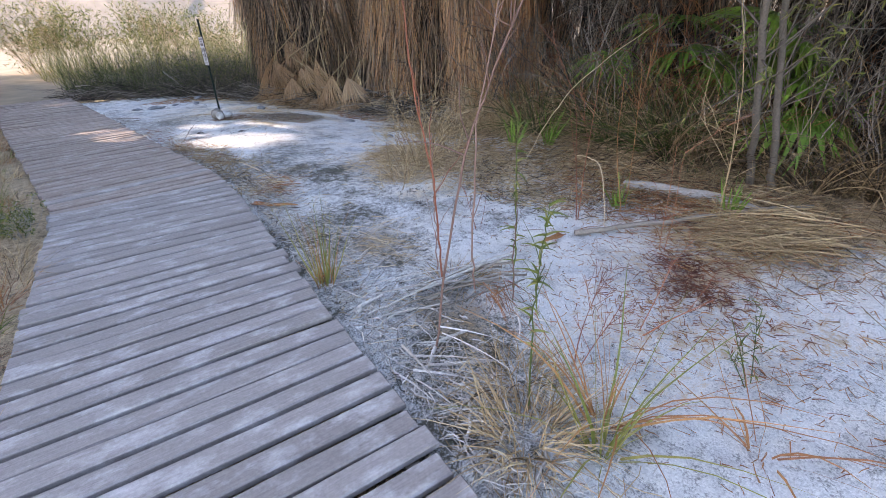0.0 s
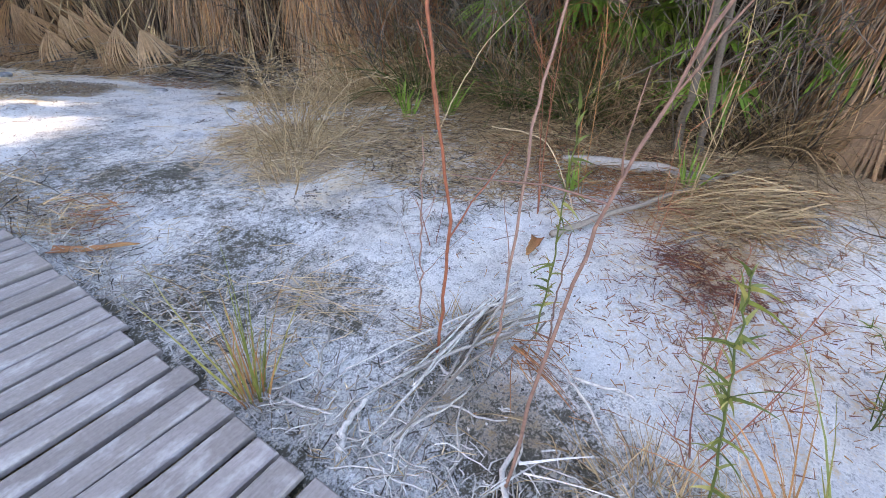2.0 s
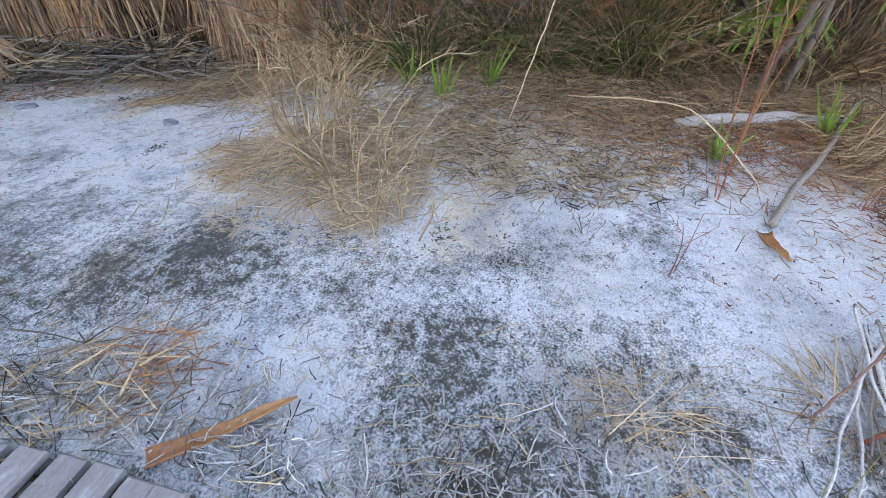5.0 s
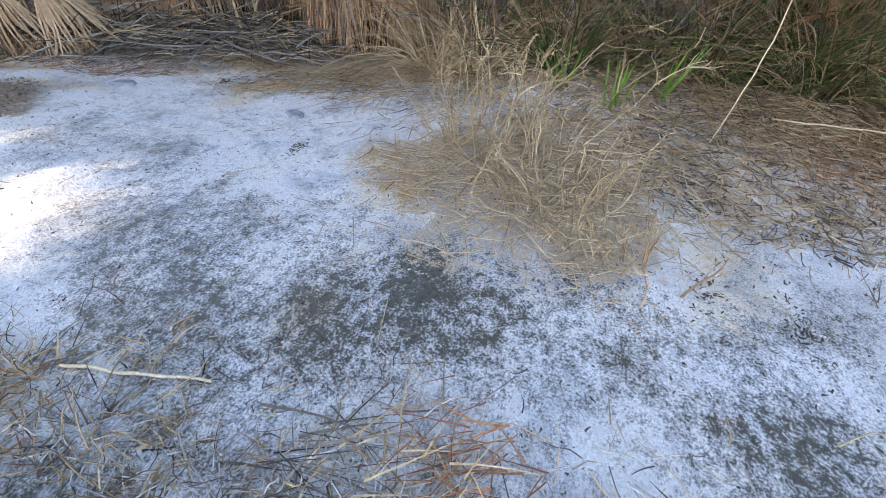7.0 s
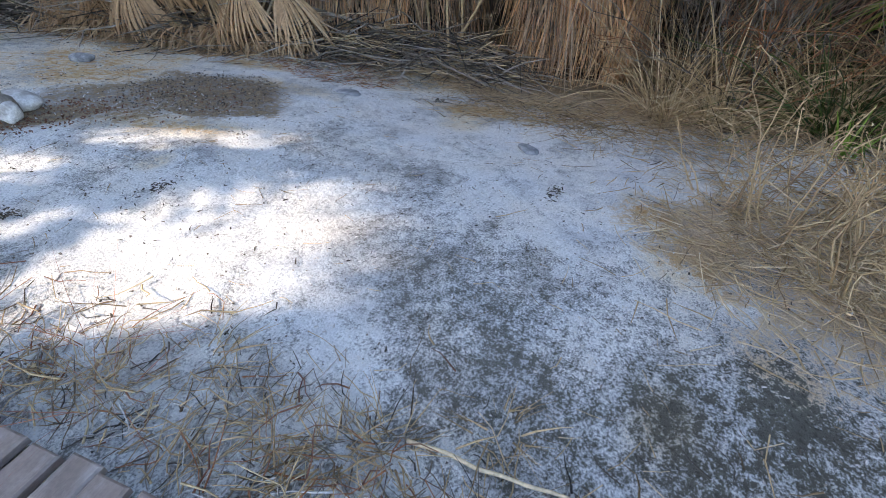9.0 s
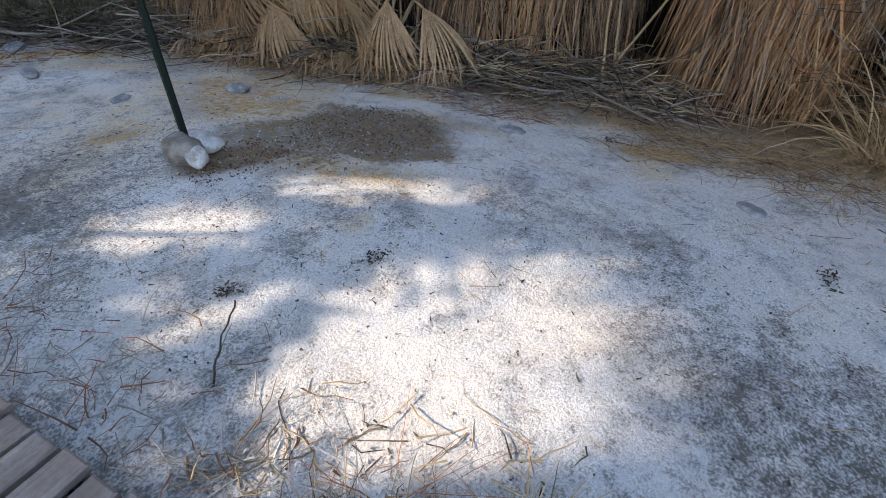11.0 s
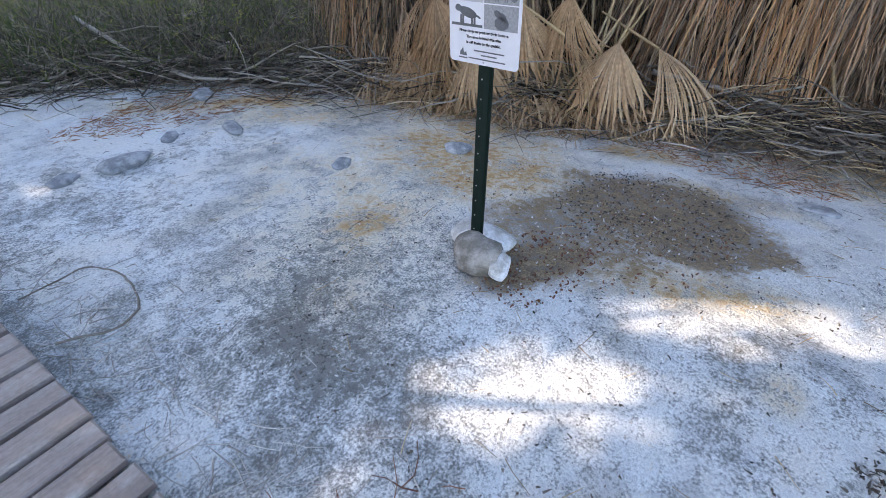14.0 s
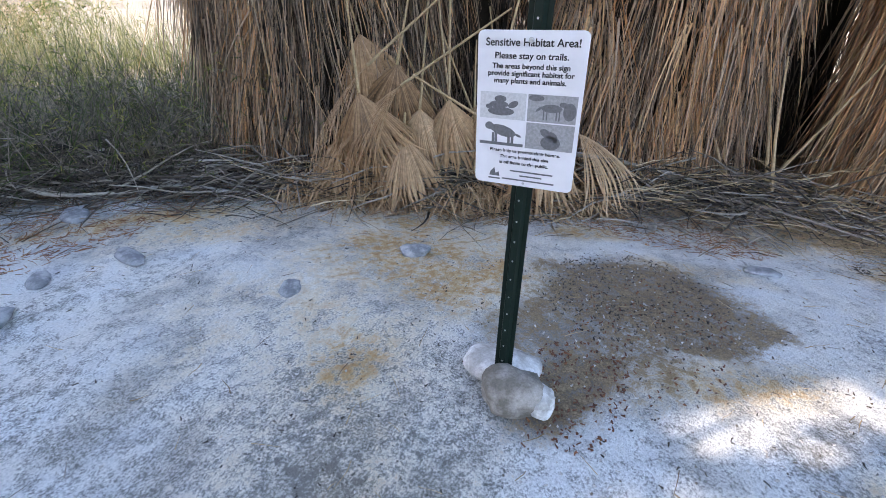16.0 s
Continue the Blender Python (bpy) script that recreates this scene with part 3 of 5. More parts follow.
        for outline in shapes:
            part("printed_shape", flat_shape("printed_shape", outline, MIDINK, y - 0.0002), photo)
    part("emblem", flat_shape("emblem", [(-0.115, -0.222), (-0.078, -0.222), (-0.082, -0.206), (-0.094, -0.212), (-0.098, -0.19), (-0.104, -0.2), (-0.112, -0.208)], MIDINK, y), plate, "small grey printed emblem")
    for cx, cz, w in ((0.03, -0.197, 0.145), (0.03, -0.212, 0.075), (0.02, -0.228, 0.178), (-0.097, -0.231, 0.042)):
        part("print_line", flat_shape("print_line", box(cx, cz, w, 0.005), MIDINK, y), plate)
    bm = bmesh.new()
    bmesh.ops.create_cone(bm, segments=12, radius1=0.009, radius2=0.006, depth=0.004, cap_ends=True)
    bolt = bm_mesh("bolt", bm, BARE)
    part("bolt", bolt, plate, at=pose(0.0, -0.003, 0.222, 90))
    part("bolt", bolt, plate, at=pose(0.006, -0.003, -0.238, 90) @ Matrix.Scale(0.5, 4))


build_sign()


# ---- stones ----
def stone_mesh(sx, sy, sz, material, seed, lumps=0.18):
    bm = bmesh.new()
    bmesh.ops.create_icosphere(bm, subdivisions=3, radius=1)
    for v in bm.verts:
        d = noise.noise(v.co * 1.3 + Vector((seed * 3.1, seed, 0))) * lumps * 1.6 + noise.noise(v.co * 3.5 + Vector((seed, 0, seed * 2.3))) * lumps * 0.5
        c = v.co * (1 + d)
        c = Vector((math.copysign(abs(c.x) ** 0.8, c.x), math.copysign(abs(c.y) ** 0.8, c.y), math.copysign(abs(c.z) ** 0.75, c.z)))
        v.co = Vector((c.x * sx, c.y * sy, c.z * sz))
    return bm_mesh("stone", bm, material, True)


def stone(x, y, sx, sy, sz, material, seed, label, sink=0.35, turn=0.0, group="", tilt=0.0):
    ob = thing("stone", label, "stone", group=group, me=stone_mesh(sx, sy, sz, material, seed))
    ob.matrix_basis = pose(x, y, gz(x, y) + sz * (1 - sink), tilt, 0, turn)
    return ob


stone(1.28, 9.65, 0.125, 0.1, 0.09, STONE, 3, "rounded grey-brown stone propped against the sign post", 0.15, -72, "stones at the post")
stone(1.43, 9.76, 0.17, 0.1, 0.06, SALTED, 5, "flat blue-grey stone behind the sign post", 0.25, -75, "stones at the post")
stone(1.3, 9.535, 0.062, 0.05, 0.066, SALTED, 8, "white salt-covered stone beside the post", 0.05, 20, "stones at the post")
stone(0.42, 12.2, 0.17, 0.11, 0.038, BLUESTONE, 11, "low grey stone half sunk in the salt crust", 0.72, 10, "stones on the salt")
stone(0.05, 12.19, 0.1, 0.07, 0.030, BLUESTONE, 12, "low grey stone half sunk in the salt crust", 0.72, 40, "stones on the salt")
stone(2.32, 10.76, 0.07, 0.1, 0.038, BLUESTONE, 13, "small blue-grey stone on the ochre ground", 0.3, 30, "stones on the salt")
stone(3.98, 9.36, 0.05, 0.04, 0.035, STONE, 14, "dark pebble on the salt crust", 0.25, 0, "pebbles")
stone(1.24, 12.27, 0.16, 0.06, 0.030, BLUESTONE, 15, "flat grey stone half sunk in the salt crust", 0.72, 80, "stones on the salt")
stone(1.42, 13.3, 0.16, 0.09, 0.038, BLUESTONE, 16, "flat grey stone beside the debris line", 0.72, 70, "stones on the salt")
stone(0.82, 12.48, 0.1, 0.06, 0.022, BLUESTONE, 17, "flat grey stone half sunk in the salt crust", 0.72, 60, "stones on the salt")
stone(1.51, 11.12, 0.09, 0.06, 0.022, BLUESTONE, 18, "flat grey stone half sunk in the salt crust", 0.72, 30, "stones on the salt")
stone(3.47, 8.58, 0.12, 0.06, 0.022, BLUESTONE, 19, "flat grey stone half sunk in the salt crust", 0.72, 100, "stones on the salt")
stone(3.38, 6.74, 0.1, 0.06, 0.019, BLUESTONE, 20, "flat grey stone half sunk in the salt crust", 0.72, 60, "stones on the salt")


# ---- palm leaves ----
def fan_mesh(name, material, radius=1.0, spread=75, n=22, fused=0.55, k=6, droop=0.25, cup=0.2, tone=0.5, seed=1):
    """A pleated fan: each segment is a V-shaped strip, joined near the stalk and split and hanging at the tip. It points along +y."""
    r = np.random.default_rng(seed)
    verts, faces, tones = [], [], []
    da = math.radians(2 * spread / n)
    for i in range(n):
        a = math.radians(-spread) + da * (i + 0.5)
        long = radius * (1 - 0.22 * abs(a / math.radians(spread)) ** 1.5) * r.uniform(0.8, 1.08)
        lift, swing, t0, own = r.normal(0, 0.09), r.normal(0, 0.1), len(verts), r.normal(0, 0.1)
        for j in range(k):
            s = j / (k - 1)
            d = long * s
            over = max(0.0, s - fused) / (1 - fused)
            half = d * math.tan(da / 2) * 1.02 if s <= fused else long * fused * math.tan(da / 2) * (1 - over ** 1.3) * 0.95
            ang = a + swing * over
            zc = -cup * d * abs(math.sin(a)) ** 1.5 - droop * radius * s * s - over * (0.12 * radius + lift * radius)
            for side, up in ((-1, 0), (0, 1), (1, 0)):
                verts.append((math.sin(ang) * d + math.cos(ang) * half * side, math.cos(ang) * d - math.sin(ang) * half * side, zc + up * 0.35 * half * (1 - over * 0.6)))
                tones.append(tone + own + r.normal(0, 0.03) + 0.1 * over)
        for j in range(k - 1):
            for c in (0, 1):
                q = t0 + j * 3 + c
                faces.append((q, q + 1, q + 4, q + 3))
    return mesh_of(name, verts, faces, material, False, tones)


def stalk_mesh(name, length, r0, r1, bend, material, tone=0.6):
    """A petiole that runs back from the blade along -y."""
    s = np.linspace(0, 1, 6)
    pts = np.stack([0 * s, -length * s, bend * s * s], 1)[None]
    return strand_mesh(name, tube_data(pts, r0, r1, tone, 5), material)


def frond(x, y, z, tip, tilt, turn, radius, tone, seed, label, roll=0.0, stalk=0.9, droop=0.4, spread=75, bend=0.0):
    """A dead fan leaf with its stalk: the blade points downhill along its own y."""
    f = thing("palm_frond", label, "palm frond", group="fallen palm fronds")
    f.matrix_basis = pose(x, y, z, tilt, roll, turn)
    part("blade", fan_mesh("blade", FAN, radius, spread * 0.95, 36, 0.7, 9, droop, 0.5, tone - 0.06, seed), f)
    part("petiole", stalk_mesh("petiole", stalk, 0.014, 0.009, bend, STRAW, 0.4), f, "stiff straw-coloured stalk")
    return f


# sun flecks cut through the added crowns: where they fall on the ground, x, y, half length, half width, turn
GAPS = [(1.42, 7.3, 0.9, 0.5, -30), (0.85, 7.3, 0.48, 0.52, 0), (1.78, 6.98, 0.55, 0.4, -30), (1.28, 6.98, 0.55, 0.4, 0), (0.88, 8.99, 0.42, 0.2, -48), (0.64, 8.56, 0.15, 0.1, 60), (0.8, 8.3, 0.14, 0.08, 20), (1.95, 8.58, 0.72, 0.21, -50), (1.6, 8.98, 0.2, 0.14, -30),
        (-0.26, 8.62, 0.36, 0.45, 0), (-0.55, 9.4, 0.42, 0.2, -10), (-1.38, 13.6, 0.6, 0.25, 0), (-1.8, 10.7, 0.3, 0.24, 0), (0.42, 11.5, 0.16, 0.09, 30), (-0.3, 11.7, 0.16, 0.1, 30), (-0.1, 12.2, 0.16, 0.08, -40)]


def lets_sun_through(p, reach):
    d = p - SUN_TO * (p.z / SUN_TO.z)
    for cx, cy, rx, ry, turn in GAPS:
        c, s = math.cos(radians(turn)), math.sin(radians(turn))
        u, v = (d.x - cx) * c + (d.y - cy) * s, -(d.x - cx) * s + (d.y - cy) * c
        if math.hypot(u / (rx + reach), v / (ry + reach)) < 1:
            return True
    return False


def leaves_of_crown(palm, at, height, spread_r, count, shapes, r, away=True):
    made = 0
    for _ in range(count):
        a, e = r.uniform(0, 2 * math.pi), r.uniform(-0.9, 1.2)
        reach = spread_r * r.uniform(0.35, 1.0)
        c = Vector((math.cos(a) * math.cos(e) * reach, math.sin(a) * math.cos(e) * reach, height + math.sin(e) * reach * 0.8))
        size = r.uniform(0.7, 1.1)
        if away and lets_sun_through(c + Vector((at[0], at[1], 0)) + Vector((math.cos(a), math.sin(a), -0.2)) * 0.45 * size, 0.62 * size):
            continue
        m = Matrix.Translation(c) @ pose(0, 0, 0, math.degrees(e) * 0.6 - 20, r.uniform(-25, 25), math.degrees(a) - 90) @ Matrix.Scale(size, 4)
        part("leaf", shapes[int(r.integers(len(shapes)))], palm, at=m)
        made += 1
    return made


CROWNLEAF = [fan_mesh("leaf", GREENFAN, 1.05, 105, 12, 0.62, 4, 0.22, 0.15, 0.4 + 0.15 * i, 40 + i) for i in range(3)]


def hanging(n_bunch, per, r_top, r_low, z_lo, z_hi, tone_of, r, long=(0.7, 1.35), flare=0.2, width=0.02, arc=(0, 2 * math.pi), wild=0.09):
    """Bunches of dead leaf strips that hang round a trunk, one below the other."""
    base, way, length, tones = [], [], [], []
    for _ in range(n_bunch):
        a = r.uniform(*arc)
        z = r.uniform(z_lo, z_hi)
        s = (z - z_lo) / max(z_hi - z_lo, 1e-6)
        rad = (r_low + (r_top - r_low) * s) * r.uniform(0.82, 1.08)
        tone = tone_of(a, z)
        lean, fl = r.normal(0, 0.16), flare * r.uniform(0.2, 1.8)
        ln = r.uniform(*long)
        aa = a + r.normal(0, 0.11, per)
        rr = rad + r.normal(0, 0.04, per)
        base.append(np.stack([np.cos(aa) * rr, np.sin(aa) * rr, z + r.normal(0, 0.08, per)], 1))
        fan = (aa - a) * 1.6 + lean
        way.append(np.stack([np.cos(aa) * fl - np.sin(aa) * fan, np.sin(aa) * fl + np.cos(aa) * fan, -np.ones(per)], 1) + r.normal(0, wild, (per, 3)))
        length.append(np.minimum(ln * r.uniform(0.6, 1.1, per), z + 0.12))
        # wide tone spread: near-black strips stand in for shade between strips
        tones.append(tone + r.normal(0, 0.12) + r.normal(-0.04, 0.2, per))
    base, way, length, tones = np.concatenate(base), np.concatenate(way), np.concatenate(length), np.concatenate(tones)
    pts = grow(base, way, length, 5, 0.5, 0.05, 0.0)
    return ribbon_data(pts, width * r.uniform(0.5, 1.3, len(pts)), 0.003, np.clip(tones, 0, 1))


def core_mesh(r_low, r_top, h, seed):
    bm = bmesh.new()
    rows = []
    for i in range(14):
        s = i / 13
        rows.append([])
        for j in range(18):
            a = 2 * math.pi * j / 18
            q = (r_low + (r_top - r_low) * s) * (1 + 0.12 * noise.noise(Vector((math.cos(a) * 2, math.sin(a) * 2, s * h * 1.5 + seed))))
            rows[-1].append(bm.verts.new((math.cos(a) * q, math.sin(a) * q, s * h)))
    for r0, r1 in zip(rows, rows[1:]):
        for j in range(18):
            bm.faces.new((r0[j], r0[(j + 1) % 18], r1[(j + 1) % 18], r1[j]))
    return bm_mesh("trunk", bm, TRUNK, True)


def skirt_palm(x, y, r_low, r_top, skirt_top, bunches, per, tone_of, seed, label, crown=6.5, flare=0.2, wild=0.09, width=0.02, leaves=75, reach=2.3):
    r = np.random.default_rng(seed)
    z = gz(x, y) - 0.03
    palm = thing("fan_palm", label, "palm tree", (x, y, z), "fan palms with dead skirts")
    part("trunk", core_mesh(r_low * 0.72, 0.3, crown, seed), palm, "fibrous trunk, coloured near black for shade in the skirt")
    v = hanging(bunches, per, r_top, r_low, 0.45, skirt_top, tone_of, r, flare=flare, wild=wild, width=width)
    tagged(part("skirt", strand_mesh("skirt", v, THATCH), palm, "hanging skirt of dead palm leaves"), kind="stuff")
    leaves_of_crown(palm, (x, y), crown, reach, leaves, CROWNLEAF, r)
    return palm


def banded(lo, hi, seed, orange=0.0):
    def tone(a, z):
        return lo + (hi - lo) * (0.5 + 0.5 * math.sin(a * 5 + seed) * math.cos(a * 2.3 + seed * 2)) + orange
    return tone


skirt_palm(4.25, 13.1, 1.05, 1.35, 3.4, 260, 26, banded(0.18, 0.6, 1), 101, "fan palm with a grey-brown skirt of dead leaves reaching the ground")
skirt_palm(6.0, 9.9, 1.1, 1.3, 3.4, 300, 26, banded(0.25, 0.75, 2), 102, "fan palm with a tan and grey skirt of dead leaves", wild=0.05)
skirt_palm(5.98, 7.3, 0.68, 0.82, 3.4, 280, 26, banded(0.48, 0.82, 3), 103, "fan palm with a dense orange-brown skirt of hanging dead leaves", flare=0.06, wild=0.04)
# low, dense crowns out of view, added to keep skylight off the thicket
skirt_palm(5.65, 0.2, 0.6, 0.85, 3.2, 230, 26, banded(0.25, 0.85, 4), 104, "fan palm with a shaggy orange-brown skirt above fallen leaves", flare=0.25, crown=4.8, leaves=170, reach=3.0)
# rear palms as dark backing: shade put into their near-black skirt tones
skirt_palm(7.9, 4.7, 0.9, 1.1, 3.2, 150, 22, banded(0.0, 0.28, 5), 105, "fan palm behind the thicket, skirt colour darkened for shade", crown=4.8, leaves=170, reach=3.2)
skirt_palm(8.0, 2.2, 0.9, 1.1, 3.2, 150, 22, banded(0.0, 0.28, 6), 106, "fan palm behind the thicket, skirt colour darkened for shade", crown=4.8, leaves=170, reach=3.2)
skirt_palm(7.3, -1.6, 0.9, 1.1, 3.2, 120, 22, banded(0.0, 0.28, 7), 107, "fan palm beyond the thicket, skirt colour darkened for shade", crown=4.8, leaves=170, reach=3.2)
skirt_palm(6.6, 12.4, 0.9, 1.1, 3.2, 130, 22, banded(0.0, 0.28, 8), 108, "rear fan palm, skirt colour darkened for shade")
skirt_palm(7.9, 8.5, 1.0, 1.2, 3.2, 130, 22, banded(0.0, 0.28, 9), 109, "rear fan palm, skirt colour darkened for shade")
skirt_palm(8.3, 6.4, 1.0, 1.2, 3.2, 120, 22, banded(0.0, 0.28, 10), 110, "rear fan palm, skirt colour darkened for shade")
skirt_palm(8.2, 0.3, 1.0, 1.2, 3.2, 110, 22, banded(0.0, 0.28, 11), 111, "fan palm behind the thicket, skirt colour darkened for shade")


def shade_palm(x, y, height, seed, count=80):
    """An unseen palm added beyond the boardwalk, so that its crown shades the salt flat."""
    r = np.random.default_rng(seed)
    palm = thing("added_shade_palm", "tall bare-trunked fan palm with a full green crown, added for shade", "palm tree", (x, y, -0.12), "palms of the grove")
    part("trunk", core_mesh(0.34, 0.24, height, seed), palm, "grey-brown palm trunk")
    leaves_of_crown(palm, (x, y), height, 3.0, count, CROWNLEAF, r)


off = -SUN_TO / SUN_TO.z
for k, (gx, gy, hh) in enumerate(((-0.5, 0.0, 9.5), (3.5, 1.0, 10.5), (0.5, 4.0, 9.0), (3.6, 4.0, 10.5), (-1.2, 7.6, 9.0), (2.9, 8.6, 9.5), (5.6, 8.3, 11.0), (0.3, 11.0, 8.5), (3.2, 11.6, 9.5),
                                  (6.6, 4.4, 11.5), (2.0, -2.5, 10.0), (6.0, 11.5, 11.0), (-2.6, 4.2, 9.5), (1.8, 2.2, 9.5), (4.4, 3.0, 11.5), (1.9, 5.4, 10.5), (4.2, 9.8, 10.5), (1.5, 9.8, 11.0),
                                  (4.6, 6.9, 10.5), (3.9, 7.6, 11.5), (1.5, 13.6, 9.5), (3.9, 14.2, 10.5), (7.2, 7.0, 12.0), (6.8, 0.5, 11.0), (-1.0, 2.0, 9.5), (0.2, 15.6, 10.0), (2.6, 15.8, 10.5), (4.8, 16.2, 11.0), (2.0, 17.4, 10.5), (4.2, 17.9, 11.0))):
    shade_palm(gx - off.x * hh, gy - off.y * hh, hh, 300 + k, 130)


def shade_tree(x, y, height, half_x, half_y, n, seed, shift=0.0):
    """An added, unseen small-leaved tree that blocks light; its leaves leave the sun flecks open."""
    r = np.random.default_rng(seed)
    tree = thing("added_shade_tree", "leafy tree with a wide crown, added out of view for shade", "tree", (x, y, -0.12), "leafy trees beyond the boardwalk")
    trunk = grow([[0, 0, 0]], [[0.05, 0.02, 1]], height * 0.85, 9, 0, 0.04)
    part("trunk", strand_mesh("trunk", tube_data(trunk, 0.2, 0.09, 0.5, 10), BARK), tree)
    a = np.arange(11) * 0.571 * 2
    limbs = grow(np.repeat(trunk[0, 5:6], 11, 0), np.stack([np.cos(a) * 1.2, np.sin(a) * 1.2, np.full(11, 0.6)], 1), min(half_x, half_y) * 1.1, 7, 0.2, 0.1)
    for i in range(len(limbs)):
        part("limb", strand_mesh("limb", tube_data(limbs[i:i + 1], 0.07, 0.02, 0.5, 6), BARK), tree)
    u = r.uniform(-1, 1, (n, 2))
    u = u[np.hypot(u[:, 0], u[:, 1]) < 1 + 0.15 * r.normal(0, 1, n)]
    z = height + r.normal(0, 0.35, len(u))
    c = np.column_stack([u * [half_x, half_y] + [shift, 0], z])
    s = (c[:, 2] - 0.12) / SUN_TO.z
    d = c + [x, y, 0] - np.array(SUN_TO)[None] * s[:, None]
    wob = 0.28 * fbm(d[:, 0] * 2.2, d[:, 1] * 2.2, 3, 77)
    keep = np.ones(len(c), bool)
    for cx, cy, rx, ry, turn in GAPS:
        co, si = math.cos(radians(turn)), math.sin(radians(turn))
        p, q = (d[:, 0] - cx) * co + (d[:, 1] - cy) * si, -(d[:, 0] - cx) * si + (d[:, 1] - cy) * co
        keep &= (np.hypot(p / (rx + 0.05), q / (ry + 0.05)) + wob > 1) | (r.uniform(0, 1, len(c)) < 0.045)
    c = c[keep]
    lv = grow(c, r.normal(0, 1, (len(c), 3)) * [1, 1, 0.5], 0.2, 3, 0.3)
    tagged(part("crown", strand_mesh("crown", ribbon_data(lv, 0.1, 0.03, r.uniform(0, 1, len(lv))), GRASS), tree, "dense crown of small green leaves"), kind="stuff")


# out of view: thicket, rushes and palms darkened from above, then the flat shaded
shade_tree(7.6, 2.7, 3.4, 2.3, 4.3, 24000, 373, -1.6)
shade_tree(1.6 - off.x * 6.5, 14.9 - off.y * 6.5, 6.5, 3.4, 2.2, 15000, 375)
shade_tree(7.4, 9.2, 4.0, 2.0, 4.2, 10000, 374, -1.2)
shade_tree(0.6 - off.x * 6.0, 8.9 - off.y * 6.0, 6.0, 3.0, 3.4, 16000, 371)
shade_tree(-0.6 - off.x * 6.6, 12.2 - off.y * 6.6, 6.6, 2.6, 2.2, 9000, 372)


# ---- fallen fronds at the palms' feet ----
F = "dead tan fan leaf propped on the debris at a palm's foot"
frond(3.48, 12.05, 1.22, 0, -66, 130, 0.8, 0.55, 1, F, 14, 0.5, spread=52)
frond(3.48, 11.65, 0.99, 0, -70, 112, 0.75, 0.3, 2, F, -8, 1.0, spread=58)
frond(3.18, 11.75, 1.0, 0, -40, 38, 1.2, 0.8, 3, "long dead fan leaf lying out over the debris", 12, 0.9, spread=20)
frond(3.56, 11.47, 0.62, 0, -60, 112, 0.68, 0.75, 4, F, 0, 1.1, spread=62)
frond(3.61, 11.20, 0.72, 0, -68, 105, 0.72, 0.7, 5, F, 6, 1.4, spread=55)
frond(3.71, 10.80, 0.84, 0, -72, 95, 0.74, 0.7, 6, F, -6, 1.0, spread=50)
frond(3.33, 11.50, 0.42, 0, -38, 118, 0.7, 0.6, 7, F, 0, 0.9, spread=60)
frond(3.91, 10.40, 0.5, 0, -40, 95, 0.75, 0.7, 8, F, 0, 0.9, spread=60)
frond(4.16, 10.15, 0.45, 0, -16, 165, 0.8, 0.75, 9, "dead fan leaf lying flat over a debris bank", 10, 0.7, spread=42)
frond(3.28, 12.15, 0.4, 0, -35, 130, 0.8, 0.5, 10, F, 0, 0.9, spread=50)
frond(5.00, 0.50, 0.75, 0, -52, 95, 0.9, 0.1, 13, "greyed fan leaf hanging down at a palm's foot", 0, 0.4, spread=45)
frond(4.90, 0.00, 0.65, 0, -48, 110, 0.95, 0.0, 14, "greyed fan leaf hanging down at a palm's foot", 0, 0.4, spread=45)
frond(3.3, 11.5, 0.85, 0, -30, 60, 1.15, 0.6, 15, "long dead fan leaf lying out over the debris", -10, 1.2, spread=26)
frond(3.6, 10.75, 0.55, 0, -30, 205, 1.0, 0.6, 16, "dead fan leaf lying flat over a debris bank", 6, 0.8, spread=34)
frond(3.05, 11.75, 0.8, 0, -62, 118, 0.72, 0.35, 17, F, 10, 1.0, spread=56)


def fringe(path, n, seed):
    """Bleached strips that hang over the debris bank towards the flat."""
    r = np.random.default_rng(seed)
    path = np.asarray(path, float)
    seg = r.integers(0, len(path) - 1, n)
    s = r.uniform(0, 1, n)[:, None]
    c = path[seg] * (1 - s) + path[seg + 1] * s
    d = unit(path[seg + 1] - path[seg])
    out = np.stack([d[:, 1], -d[:, 0]], 1) * -1
    out = np.where((out[:, :1] > 0), -out, out)
    z = ground_z(c[:, 0], c[:, 1]) + r.uniform(0.04, 0.24, n)
    sw = r.normal(0, 0.5, n)[:, None]
    way = np.column_stack([out + d * sw, r.normal(0.0, 0.3, n)])
    pts = grow(np.column_stack([c + out * r.normal(0, 0.12, n)[:, None], z]), way, r.uniform(0.35, 0.75, n), 6, 1.9, 0.07)
    pts[..., 2] = np.maximum(pts[..., 2], ground_z(pts[..., 0], pts[..., 1]) + 0.008)
    thing("frond_fringe", "bleached palm strips hanging over the debris bank", "palm debris", kind="stuff", me=strand_mesh("frond_fringe", ribbon_data(pts, 0.015 * r.uniform(0.5, 1.3, n), 0.004, r.uniform(0.2, 1.0, n)), FAN))


fringe([(2.85, 12.5), (3.3, 11.75), (3.6, 11.05), (3.95, 10.45), (4.4, 9.9)], 1600, 58)


